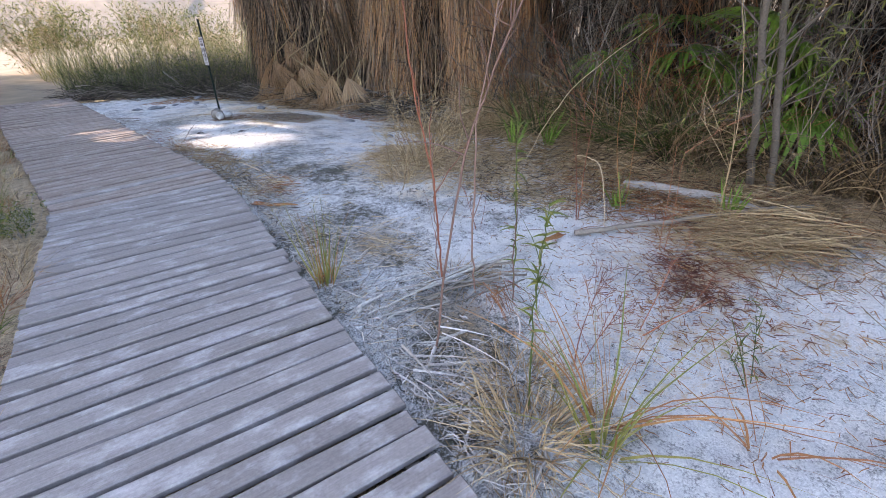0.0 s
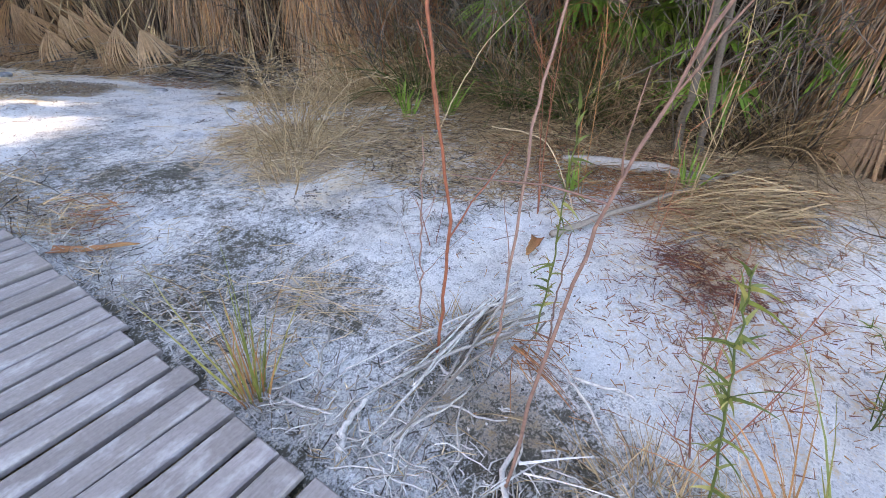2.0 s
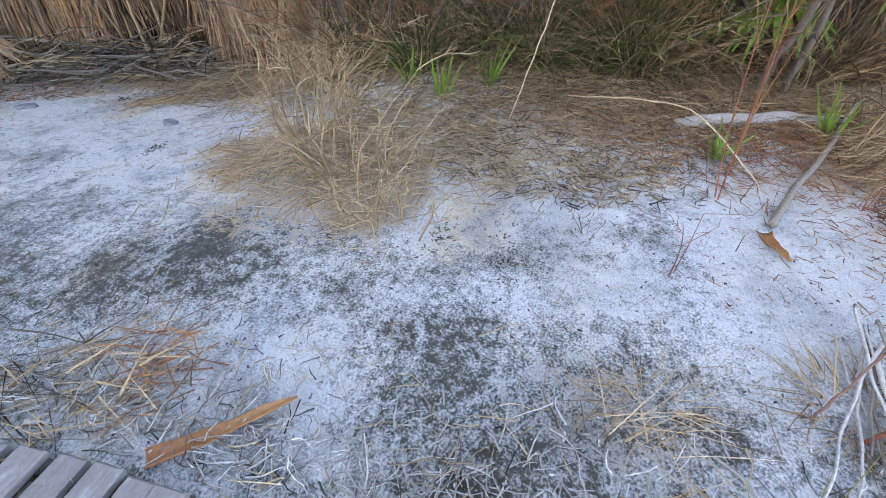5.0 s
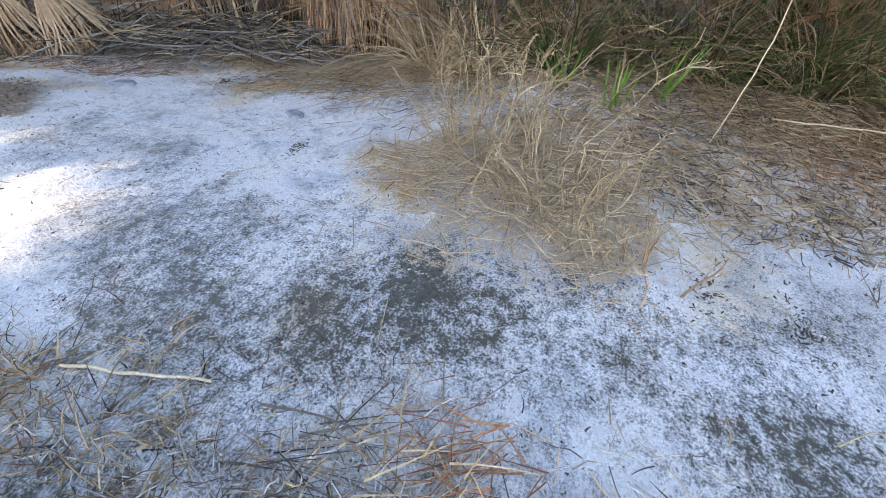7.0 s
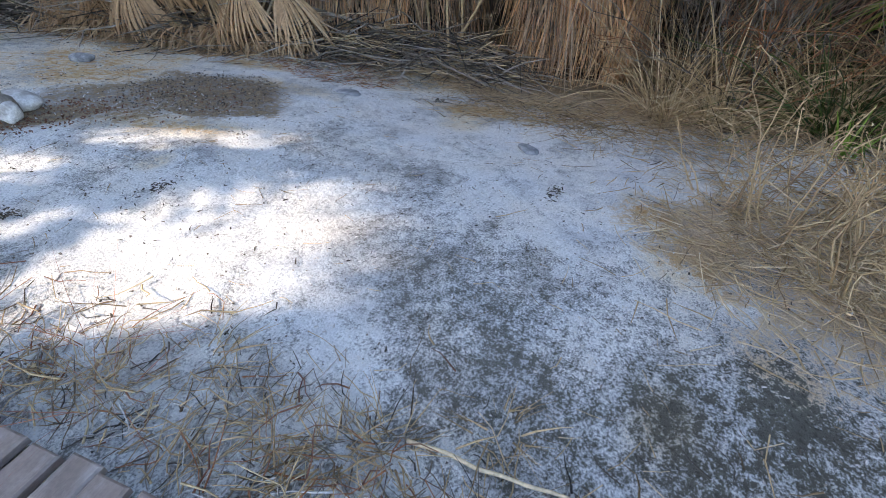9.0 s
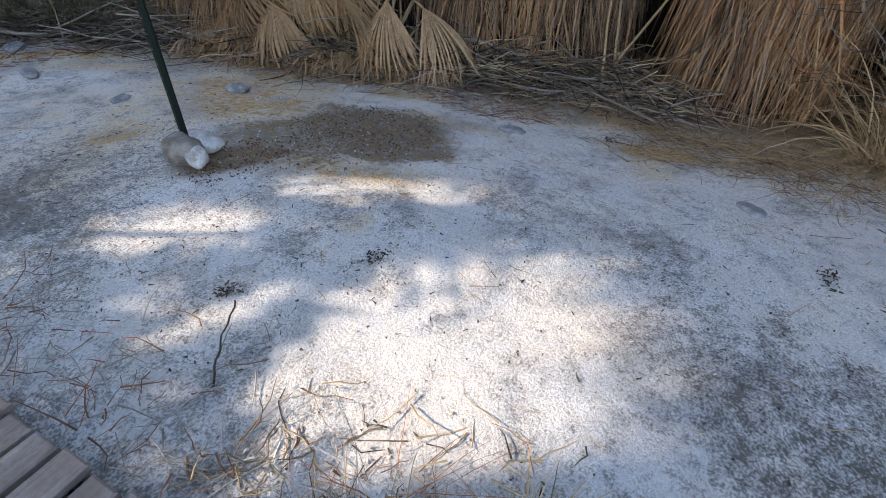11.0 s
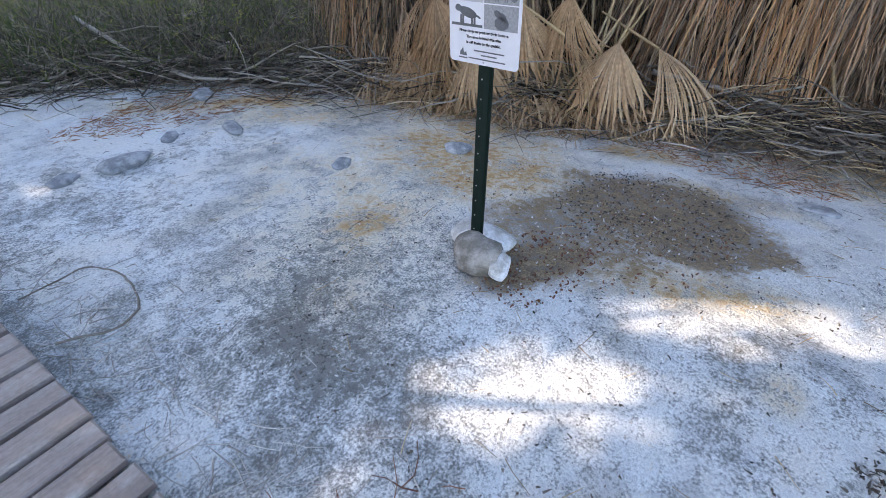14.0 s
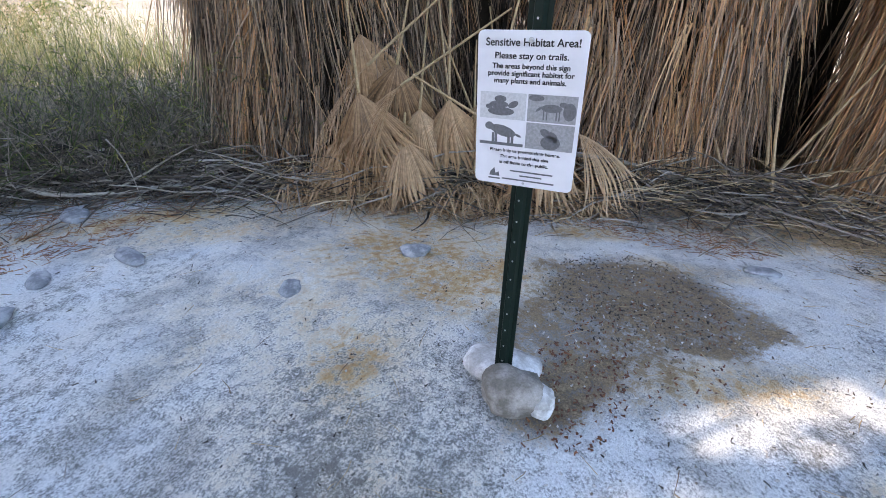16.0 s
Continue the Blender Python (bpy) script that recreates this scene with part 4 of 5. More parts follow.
def leaning_stalks(n, cx, cy, rad, seed):
    r = np.random.default_rng(seed)
    for _ in range(n):
        a = r.uniform(0, 2 * math.pi)
        bx, by = cx + rad * r.uniform(-1, 1), cy + rad * r.uniform(-1, 1)
        pts = grow([[bx, by, gz(bx, by) - 0.03]], [[r.normal(0.25, 0.3), r.normal(0.1, 0.35), 1]], r.uniform(1.4, 2.3), 7, -0.05, 0.03)
        thing("palm_stalk", "bare dead palm stalk leaning among the palms", "palm stalk", group="leaning stalks", me=strand_mesh("palm_stalk", tube_data(pts, 0.02, 0.008, r.uniform(0.3, 0.8), 5), STRAW))


leaning_stalks(16, 4.35, 11.2, 0.55, 51)
leaning_stalks(5, 5.3, 8.4, 0.35, 52)


# ---- debris line ----
def debris_bank(path, n, width, height, seed, name, label, material, length=(0.3, 1.0), radius=0.007, tones=(0.0, 0.6)):
    r = np.random.default_rng(seed)
    path = np.asarray(path, float)
    seg = r.integers(0, len(path) - 1, n)
    s = r.uniform(0, 1, n)[:, None]
    c = path[seg] * (1 - s) + path[seg + 1] * s
    d = unit(path[seg + 1] - path[seg])
    across = np.stack([-d[:, 1], d[:, 0]], 1)
    u = r.normal(0, 0.5, n)
    xy = c + across * (u * width)[:, None]
    z = ground_z(xy[:, 0], xy[:, 1]) + np.abs(r.normal(0, 1, n)) * height * np.exp(-u * u) * 0.6
    a = np.arctan2(d[:, 1], d[:, 0]) + r.normal(0, 0.75, n) + (r.uniform(0, 1, n) > 0.5) * math.pi
    way = np.stack([np.cos(a), np.sin(a), r.normal(0.05, 0.22, n)], 1)
    pts = grow(np.column_stack([xy, z]), way, r.uniform(*length, n), 5, 0.25, 0.12, -0.2)
    g = ground_z(pts[..., 0], pts[..., 1]) + 0.006
    pts[..., 2] = np.maximum(pts[..., 2], g)
    return thing(name, label, "debris", kind="stuff", me=strand_mesh(name, tube_data(pts, radius * r.uniform(0.4, 1.4, n), radius * 0.35, r.uniform(*tones, n)), material))


BACKLINE = [(-1.6, 15.2), (0.6, 14.7), (1.8, 13.8), (2.8, 12.7), (3.55, 11.5), (4.1, 10.5), (4.75, 9.4), (5.15, 8.5), (5.2, 7.6)]
debris_bank(BACKLINE, 1500, 0.5, 0.3, 61, "branch_debris", "tangled bank of grey dead twigs and palm strips", TWIG, (0.25, 0.9), 0.011, (0.0, 0.95))
# near-black twigs carry the shade of the bank's hollows in their colour
debris_bank(BACKLINE, 1300, 0.55, 0.25, 64, "dark_branch_debris", "dead twigs in the debris bank, darkened for its shaded hollows", TWIG, (0.2, 0.8), 0.006, (0.0, 0.25))
debris_bank(BACKLINE[3:], 900, 0.4, 0.3, 62, "palm_debris", "fringe of bleached palm strips over the debris bank", STRAW, (0.25, 0.7), 0.006, (0.3, 1.0))
debris_bank(BACKLINE, 1500, 0.9, 0.03, 63, "fine_litter", "fine brown plant litter at the foot of the palms", STRAW, (0.1, 0.4), 0.0035, (0.0, 0.6))


def branch(points, r0, r1, tone, label, material=None, sides=6, group=""):
    p = np.asarray(points, float)
    t = np.linspace(0, len(p) - 1, len(p) * 7)
    i = np.minimum(t.astype(int), len(p) - 2)
    f = (t - i)[:, None]
    e = np.vstack([2 * p[0] - p[1], p, 2 * p[-1] - p[-2]])
    a, b, c, d = e[i], e[i + 1], e[i + 2], e[i + 3]
    q = 0.5 * (2 * b + (c - a) * f + (2 * a - 5 * b + 4 * c - d) * f ** 2 + (3 * b - a - 3 * c + d) * f ** 3)
    q = np.vstack([q[:1], q, q[-1:]])
    t = np.concatenate([t[:1], t, t[-1:]])
    q[:, :2] += np.column_stack([fbm(t * 1.3 + p[0, 0] * 9, t * 0 + p[0, 1], 3, 5), fbm(t * 1.3 + p[0, 1] * 7, t * 0, 3, 6)]) * (0.03 + r0)
    q[:, 2] += ground_z(q[:, 0], q[:, 1])
    return thing("branch", label, "branch", group=group, me=strand_mesh("branch", tube_data(q[None], r0, r1, tone, sides, True), material or TWIG))


branch([(0.9, 14.9, 0.55), (1.3, 14.0, 0.18), (1.65, 13.5, 0.07), (2.1, 13.1, 0.12), (2.5, 12.7, 0.05)], 0.022, 0.009, 0.85, "pale curved dead branch along the debris bank")
branch([(4.6, 10.35, 0.42), (4.95, 9.4, 0.26), (5.0, 8.7, 0.12), (5.0, 8.2, 0.03)], 0.026, 0.01, 0.75, "pale dead branch slanting down from the palm skirt")
branch([(5.0, 9.0, 0.15), (4.7, 8.2, 0.12), (4.6, 7.5, 0.03)], 0.018, 0.008, 0.5, "grey dead branch in front of the palms")
branch([(3.7, 2.55, 0.0), (3.85, 2.1, 0.04), (4.0, 1.48, 0.02)], 0.06, 0.045, 0.15, "thick bleached log half sunk in the litter bank", PALETWIG, 9)
branch([(2.6, 2.1, 0.03), (3.3, 1.75, 0.07), (4.3, 1.2, 0.05)], 0.024, 0.012, 0.6, "grey-brown dead limb lying across the straw", TWIG, 7)
branch([(0.92, 6.14, 0.01), (0.97, 5.9, 0.025), (1.03, 5.59, 0.012)], 0.008, 0.006, 0.9, "straight bleached stick on the salt", STRAW)
branch([(0.5, 8.02, 0.0), (0.6, 8.09, 0.1), (0.7, 8.15, 0.19)], 0.004, 0.003, 0.0, "thin dark bare stem rising from the salt")
branch([(-0.3, 10.5, 0.05), (-0.02, 10.45, 0.02), (0.04, 10.75, 0.015), (-0.08, 11.05, 0.02), (-0.35, 10.95, 0.05)], 0.006, 0.004, 0.4, "looped grey vine at the boardwalk's edge")
branch([(3.9, 3.3, 0.1), (3.4, 2.6, 0.32), (3.05, 2.2, 0.12), (2.95, 2.1, 0.0)], 0.006, 0.003, 0.8, "arched pale dead stem", STRAW)
branch([(3.55, 3.7, 0.05), (3.75, 3.55, 0.5), (4.2, 3.4, 0.95), (4.8, 3.2, 1.35)], 0.005, 0.003, 0.8, "long pale dead stem slanting up", STRAW)


r5 = np.random.default_rng(515)
for k in range(30):
    y = r5.uniform(0.75, 2.6)
    x = float(edge_x(y)) + 0.08 + abs(r5.normal(0, 0.24))
    a, ln = r5.uniform(0, 2 * math.pi), r5.uniform(0.08, 0.2)
    dx, dy = math.cos(a) * ln, math.sin(a) * ln
    if x - abs(dx) < edge_x(y) + 0.05:
        continue
    branch([(x - dx, y - dy, 0.004), (x + dy * 0.1, y - dx * 0.1, r5.uniform(0.01, 0.04)), (x + dx, y + dy, r5.uniform(0.0, 0.05))], r5.uniform(0.004, 0.01), 0.003, r5.uniform(0.2, 0.8), "thick white salt-crusted stick beside the boardwalk", PALETWIG, 5, "salted sticks")
branch([(0.74, 2.12, 0.02), (0.86, 2.2, 0.03), (1.0, 2.22, 0.05)], 0.015, 0.01, 0.6, "thick white salt-crusted root beside the boardwalk", PALETWIG, 7, "salted sticks")
branch([(0.84, 1.5, 0.02), (1.0, 1.62, 0.03), (1.24, 1.66, 0.02)], 0.012, 0.008, 0.6, "thick white salt-crusted root beside the boardwalk", PALETWIG, 7, "salted sticks")
branch([(1.6, 1.62, 0.03), (1.5, 1.55, 0.03), (1.4, 1.4, 0.01)], 0.009, 0.005, 0.6, "white salt-crusted forked root on the salt", PALETWIG, 6, "salted sticks")
branch([(1.55, 1.6, 0.03), (1.6, 1.45, 0.03), (1.62, 1.33, 0.01)], 0.008, 0.005, 0.6, "white salt-crusted forked root on the salt", PALETWIG, 6, "salted sticks")


def bark_piece(x, y, long, turn, label, seed):
    """A curled, pointed scrap of palm stalk sheath."""
    n, k = 9, 5
    verts = []
    for i in range(n):
        s = i / (n - 1)
        w = 0.036 * (1 - s) ** 0.6 + 0.006 + 0.004 * math.sin(s * 17 + seed)
        for j in range(k):
            a = (j / (k - 1) - 0.5) * 2.0
            for up in (0,):
                verts.append((w * math.sin(a), long * (s - 0.5), w * (1 - math.cos(a)) * 0.8 + 0.035 * s * s + 0.004 * math.sin(9 * s + seed)))
    faces = [(i * k + j, i * k + j + 1, (i + 1) * k + j + 1, (i + 1) * k + j) for i in range(n - 1) for j in range(k - 1)]
    me = mesh_of("bark_scrap", verts, faces, RUSSET, True, [0.45 + 0.5 * (i / len(verts)) for i in range(len(verts))])
    ob = thing("bark_scrap", label, "bark", (x, y, gz(x, y) + 0.02), "scraps of palm bark", me=me, turn=turn)
    md = ob.modifiers.new("thickness", "SOLIDIFY")
    md.thickness = 0.006
    return ob


bark_piece(0.87, 4.27, 0.5, -139, "orange-brown curled scrap of palm bark beside the boardwalk", 1)
bark_piece(2.42, 2.18, 0.26, 100, "orange-brown curled scrap of palm bark on the salt", 2)


# ---- tufts, shrubs, stems ----
def tuft(x, y, n, long, lean, material, tones, label, seed, name="grass_tuft", category="grass", rad=0.05, droop=0.8, width=0.006, k=6, group="", stuff=False, up=1.0):
    r = np.random.default_rng(seed)
    a = r.uniform(0, 2 * math.pi, n)
    q = rad * np.sqrt(r.uniform(0, 1, n))
    b = np.stack([np.cos(a) * q, np.sin(a) * q, 0 * a - 0.02], 1)
    b[:, 2] += ground_z(x + b[:, 0], y + b[:, 1]) - gz(x, y)
    a2 = a + r.normal(0, 0.6, n)
    ln = lean * r.uniform(0.2, 1.5, n)
    pts = grow(b, np.stack([np.cos(a2) * ln, np.sin(a2) * ln, np.full(n, up)], 1), long * r.uniform(0.5, 1.15, n), k, droop * r.uniform(0.3, 1.6, n), 0.05)
    g = ground_z(x + pts[..., 0], y + pts[..., 1]) - gz(x, y) + 0.004
    pts[:, 1:, 2] = np.maximum(pts[:, 1:, 2], g[:, 1:])
    if n <= 30:
        clump = thing(name, label, category, (x, y, gz(x, y)), group)
        for i in range(n):
            part("blade", strand_mesh("blade", ribbon_data(pts[i:i + 1], width * r.uniform(0.5, 1.3), width * 0.15, r.uniform(*tones)), material), clump)
        return clump
    me = strand_mesh(name, ribbon_data(pts, width * r.uniform(0.5, 1.3, n), width * 0.15, r.uniform(*tones, n)), material)
    return thing(name, label, category, (x, y, gz(x, y)), group, "stuff" if stuff else "", me)


def shrub(x, y, n, height, spread, material, tones, label, seed, twigs=4, r0=0.004, leaf=None, name="dry_shrub", category="shrub", rad=0.08, group="", heads=0.0, droop=0.1, wig=0.1):
    """Stems that fork into finer twigs, with seed heads where the plant has them."""
    r = np.random.default_rng(seed)
    a = r.uniform(0, 2 * math.pi, n)
    q = rad * np.sqrt(r.uniform(0, 1, n))
    b = np.stack([np.cos(a) * q, np.sin(a) * q, np.full(n, -0.02)], 1)
    ln = spread * r.uniform(0.1, 1.3, n)
    pts = grow(b, np.stack([np.cos(a) * ln, np.sin(a) * ln, np.ones(n)], 1), height * r.uniform(0.55, 1.1, n), 7, droop, wig)
    made = [(pts, r0 * r.uniform(0.6, 1.3, n), r0 * 0.4, np.arange(n))]
    ends = [pts[:, -1]]
    owner = np.arange(n)
    for lev in range(2):
        src = pts
        m = len(src) * twigs
        pick = r.integers(0, len(src), m)
        at = r.integers(2, src.shape[1], m)
        st = src[pick, at]
        tan = unit(src[pick, at] - src[pick, at - 1])
        pts = grow(st, tan + r.normal(0, 0.55, (m, 3)), height * (0.3 if lev == 0 else 0.14) * r.uniform(0.5, 1.2, m), 4, droop, wig)
        owner = owner[pick]
        made.append((pts, np.full(m, r0 * (0.55 if lev == 0 else 0.4)), r0 * 0.25, owner))
        ends.append(pts[:, -1])
        if m > 1200:
            break
    sh = thing(name, label, category, (x, y, gz(x, y)), group)
    if name == "tall_brush":
        tagged(part("stem_mass", strand_mesh("stem_mass", join(*[tube_data(p, a0, a1, r.uniform(*tones, len(p))) for p, a0, a1, _ in made]), material), sh), kind="stuff")
    else:
        for i in range(n):
            bits = [tube_data(p[o == i], a0[o == i], a1, r.uniform(*tones, int((o == i).sum()))) for p, a0, a1, o in made if (o == i).any()]
            part("stem", strand_mesh("stem", join(*bits), material), sh)
    e = np.concatenate(ends)
    if heads:
        e2 = e[r.uniform(0, 1, len(e)) < heads]
        p2 = grow(e2, r.normal(0, 1, (len(e2), 3)), 0.018, 3)
        tagged(part("seed_cluster", strand_mesh("seed_cluster", tube_data(p2, 0.006, 0.003, r.uniform(0.3, 0.9, len(p2))), STRAW), sh, "dry tan seed heads"), kind="stuff")
    if leaf:
        mat, long, wide, share = leaf
        e2 = e[r.uniform(0, 1, len(e)) < share]
        p2 = grow(np.repeat(e2, 2, 0), r.normal(0, 1, (len(e2) * 2, 3)) + [0, 0, 0.4], long, 4, 0.8)
        tagged(part("leaf_cluster", strand_mesh("leaf_cluster", ribbon_data(p2, wide, 0.001, r.uniform(0, 1, len(p2))), mat), sh, "narrow leaves"), kind="stuff")
    return sh


# the tan shrub in the middle of the flat, several plants grown together
for k, (x, y, hh, n) in enumerate(((2.8, 4.75, 0.86, 15), (3.05, 5.15, 0.8, 13), (2.55, 4.5, 0.5, 11), (3.25, 4.65, 0.4, 9), (2.3, 4.28, 0.42, 9), (3.3, 5.4, 0.62, 9), (2.1, 4.12, 0.3, 7))):
    shrub(x, y, n, hh, 0.6, STRAW, (0.15, 0.8), "dried tan shrub with fine brittle stems and seed heads", 400 + k, 3, 0.007, rad=0.2, group="dried shrubs on the flat", heads=0.3, wig=0.17)
for k, (x, y) in enumerate(((2.5, 4.7), (2.95, 5.4), (2.15, 4.15), (3.3, 4.9), (2.75, 4.2), (3.1, 3.9), (3.6, 5.5), (3.4, 4.3))):
    tuft(x, y, 60, 0.32, 1.9, (STRAW, TWIG, STRAW)[k % 3], (0.25, 1.0), "flattened mat of tan and grey dry grass", 430 + k, "dry_grass", rad=0.34, droop=1.7, width=0.006, group="dry grass mats")


def weed(x, y, height, n, material, tones, label, seed, leaf=None, spread=0.25, group="stalks on the salt", wig=0.05, r0=0.004, twigs=2):
    return shrub(x, y, n, height, spread, material, tones, label, seed, twigs, r0, leaf, "weed_stalk", "weed", 0.03, group, 0.0, 0.0, wig)




def stalk(points, r0, material, tone, label, seed, twigs=5, long=0.22, leaf=0, top=None):
    """One upright stem through the given places, with side twigs and, where it has them, narrow leaves."""
    r = np.random.default_rng(seed)
    p = np.asarray(points, float)
    z0 = gz(p[0, 0], p[0, 1]) - 0.02
    ob = thing("weed_stalk", label, "weed", (p[0, 0], p[0, 1], z0), "stalks on the salt")
    p = p - [p[0, 0], p[0, 1], 0.0]
    t = np.linspace(0, len(p) - 1, 22)
    q = np.stack([np.interp(t, range(len(p)), p[:, c]) for c in range(3)], 1)
    q[1:-1] = (q[:-2] + q[1:-1] * 2 + q[2:]) / 4
    q[1:, :2] += r.normal(0, 0.004, (21, 2))
    part("stem", strand_mesh("stem", tube_data(q[None], r0, r0 * 0.5, tone, 6), material), ob)
    at = r.integers(7, 21, twigs)
    b = grow(q[at], r.normal(0, 0.45, (twigs, 3)) + [0, 0, 0.9], long * r.uniform(0.5, 1.3, twigs), 6, 0, 0.1)
    for i in range(twigs):
        part("twig", strand_mesh("twig", tube_data(b[i:i + 1], r0 * 0.5, r0 * 0.2, tone if top is None else top, 4), material), ob)
    if leaf:
        k = r.integers(5, 22, leaf)
        lv = grow(q[k], np.column_stack([r.normal(0, 0.8, (leaf, 2)), r.uniform(0.2, 0.9, leaf)]), r.uniform(0.05, 0.12, leaf), 5, 0.8)
        for i in range(leaf):
            part("leaf", strand_mesh("leaf", ribbon_data(lv[i:i + 1], 0.014, 0.002, r.uniform(0.3, 0.95)), GRASS), ob, "narrow green leaf")
    return ob


stalk([(1.39, 2.17, 0), (1.33, 2.1, 0.42), (1.27, 2.04, 0.83), (1.18, 2.06, 1.3), (1.16, 2.08, 1.8)], 0.0075, REDSTEM, 0.45, "tall orange-red bare stalk standing in the salt", 451, 3, 0.3)
stalk([(1.5, 1.95, 0), (1.42, 1.88, 0.32), (1.42, 1.86, 1.07), (1.48, 1.83, 1.4), (1.55, 1.8, 1.9)], 0.0065, PINKSTEM, 0.6, "tall bare reddish stalk standing in the salt", 452, 5, 0.35)
stalk([(0.97, 1.61, 0), (1.05, 1.58, 0.6), (1.1, 1.54, 0.97), (1.14, 1.49, 1.22), (1.2, 1.42, 1.45), (1.3, 1.3, 1.8)], 0.0065, PINKSTEM, 0.35, "leaning pinkish bare stalk with dried seed tops", 453, 7, 0.3)
stalk([(1.63, 1.74, 0), (1.62, 1.745, 0.35), (1.62, 1.74, 0.68)], 0.005, PINKSTEM, 0.2, "thin dark bare stalk standing in the salt", 463, 2, 0.1)
stalk([(1.72, 1.84, 0), (1.68, 1.8, 0.5), (1.64, 1.79, 1.12)], 0.005, GRASS, 0.5, "slender green weed with a leafy tip", 454, 3, 0.12, 34)
stalk([(1.1, 1.04, 0), (1.17, 1.12, 0.46), (1.24, 1.17, 0.7), (1.3, 1.2, 0.9)], 0.0045, GRASS, 0.35, "green leafy weed with narrow leaves", 455, 5, 0.18, 44)
stalk([(1.44, 2.3, 0), (1.42, 2.28, 0.5), (1.4, 2.25, 1.0)], 0.005, PINKSTEM, 0.5, "thin bare reddish stalk standing in the salt", 464, 3, 0.25)
weed(2.05, 0.55, 0.4, 3, GRASS, (0.1, 0.5), "low green weed with narrow leaves", 456, (GRASS, 0.05, 0.007, 0.4), 0.6, twigs=3)
weed(1.45, 1.1, 0.6, 3, REDSTEM, (0.2, 0.6), "thin dark branching stalk beside the boardwalk", 457, None, 0.45, twigs=4)
weed(2.3, 3.1, 0.16, 6, TWIG, (0.2, 0.6), "low dark twiggy seedling on the salt", 458, None, 0.9, twigs=4, r0=0.003)
weed(2.1, 2.7, 0.5, 2, REDSTEM, (0.2, 0.7), "thin reddish stalk standing in the salt", 459, spread=0.3)
weed(1.95, 1.1, 0.7, 2, REDSTEM, (0.4, 0.9), "slanting bare russet stalk on the salt", 460, None, 0.8, twigs=2, r0=0.005)
for k, (x, y, hh) in enumerate(((2.9, 2.35, 1.5), (3.3, 2.2, 1.3), (3.5, 1.5, 1.6), (2.95, 1.6, 1.2))):
    weed(x, y, hh, 2, (REDSTEM, RUSSET, STRAW, REDSTEM)[k], (0.3, 0.9), "tall thin bare stalk at the edge of the thicket", 470 + k, (GRASS, 0.06, 0.008, 0.25) if k % 2 else None, 0.2, r0=0.005)
tuft(1.18, 0.7, 28, 0.72, 0.5, GRASS, (0.65, 1.0), "tuft of long yellow-green grass blades", 481, droop=0.7, width=0.013)
tuft(1.3, 0.8, 26, 0.85, 0.5, RUSSET, (0.5, 1.0), "tuft of orange dry grass blades", 482, droop=0.9, width=0.011)
tuft(1.0, 0.95, 230, 0.4, 0.9, STRAW, (0.15, 0.85), "bushy tuft of dry tan grass", 483, rad=0.16, droop=1.3, width=0.008)
tuft(1.2, 1.2, 190, 0.34, 1.1, STRAW, (0.05, 0.7), "bushy tuft of dry tan grass", 484, rad=0.14, droop=1.4, width=0.006)
tuft(1.7, 0.35, 14, 0.7, 1.0, RUSSET, (0.3, 1.0), "tuft of orange dry grass blades", 485, droop=1.0, width=0.01)
tuft(0.75, 2.62, 24, 0.62, 0.22, GRASS, (0.6, 1.0), "tuft of yellowing grass at the boardwalk's edge", 486, droop=0.4, width=0.01)
tuft(0.74, 2.6, 20, 0.62, 0.18, RUSSET, (0.6, 1.0), "tuft of orange dry grass at the boardwalk's edge", 487, droop=0.5, width=0.009)
tuft(1.5, 2.15, 120, 0.3, 1.6, STRAW, (0.1, 0.7), "nest of broken dry stems round the stalks", 488, rad=0.15, droop=1.6, width=0.007)
tuft(1.35, 2.85, 70, 0.3, 1.6, STRAW, (0.2, 0.8), "low tuft of flattened dry grass", 489, rad=0.12, droop=1.6, width=0.006)
for k, (x, y, nn, ll) in enumerate(((3.95, 4.35, 14, 0.42), (4.2, 4.0, 16, 0.5), (4.35, 4.75, 12, 0.4), (3.35, 2.3, 12, 0.3), (3.75, 1.55, 14, 0.4))):
    tuft(x, y, nn, ll, 0.35, GREENFAN, (0.5, 1.0), "small tuft of bright green sword-like leaves", 495 + k, "green_tuft", "plant", 0.05, 0.25, 0.03, group="green tufts at the bank")
for k in range(15):
    y = 5.0 + k * 0.16 + (k // 16) * 0.5 + rng.normal(0, 0.08)
    x = float(edge_x(y)) + abs(rng.normal(0.28, 0.16))
    tuft(x, y, int(rng.integers(32, 46)), rng.uniform(0.12, 0.26), 1.2, (STRAW, STRAW, TWIG)[k % 3], (0.1, 0.8), "low tuft of dry grass along the boardwalk", 520 + k, rad=0.08, droop=1.3, width=0.008, group="dry tufts along the boardwalk")
tuft(0.52, 7.05, 14, 0.5, 0.9, REDSTEM, (0.2, 0.8), "sprawling thin red-brown stems", 560, "weed_stalk", "weed", 0.08, 1.0, 0.004, stuff=True)
tuft(0.62, 7.3, 16, 0.45, 1.2, REDSTEM, (0.2, 0.8), "sprawling thin red-brown stems", 561, "weed_stalk", "weed", 0.08, 1.2, 0.004, stuff=True)


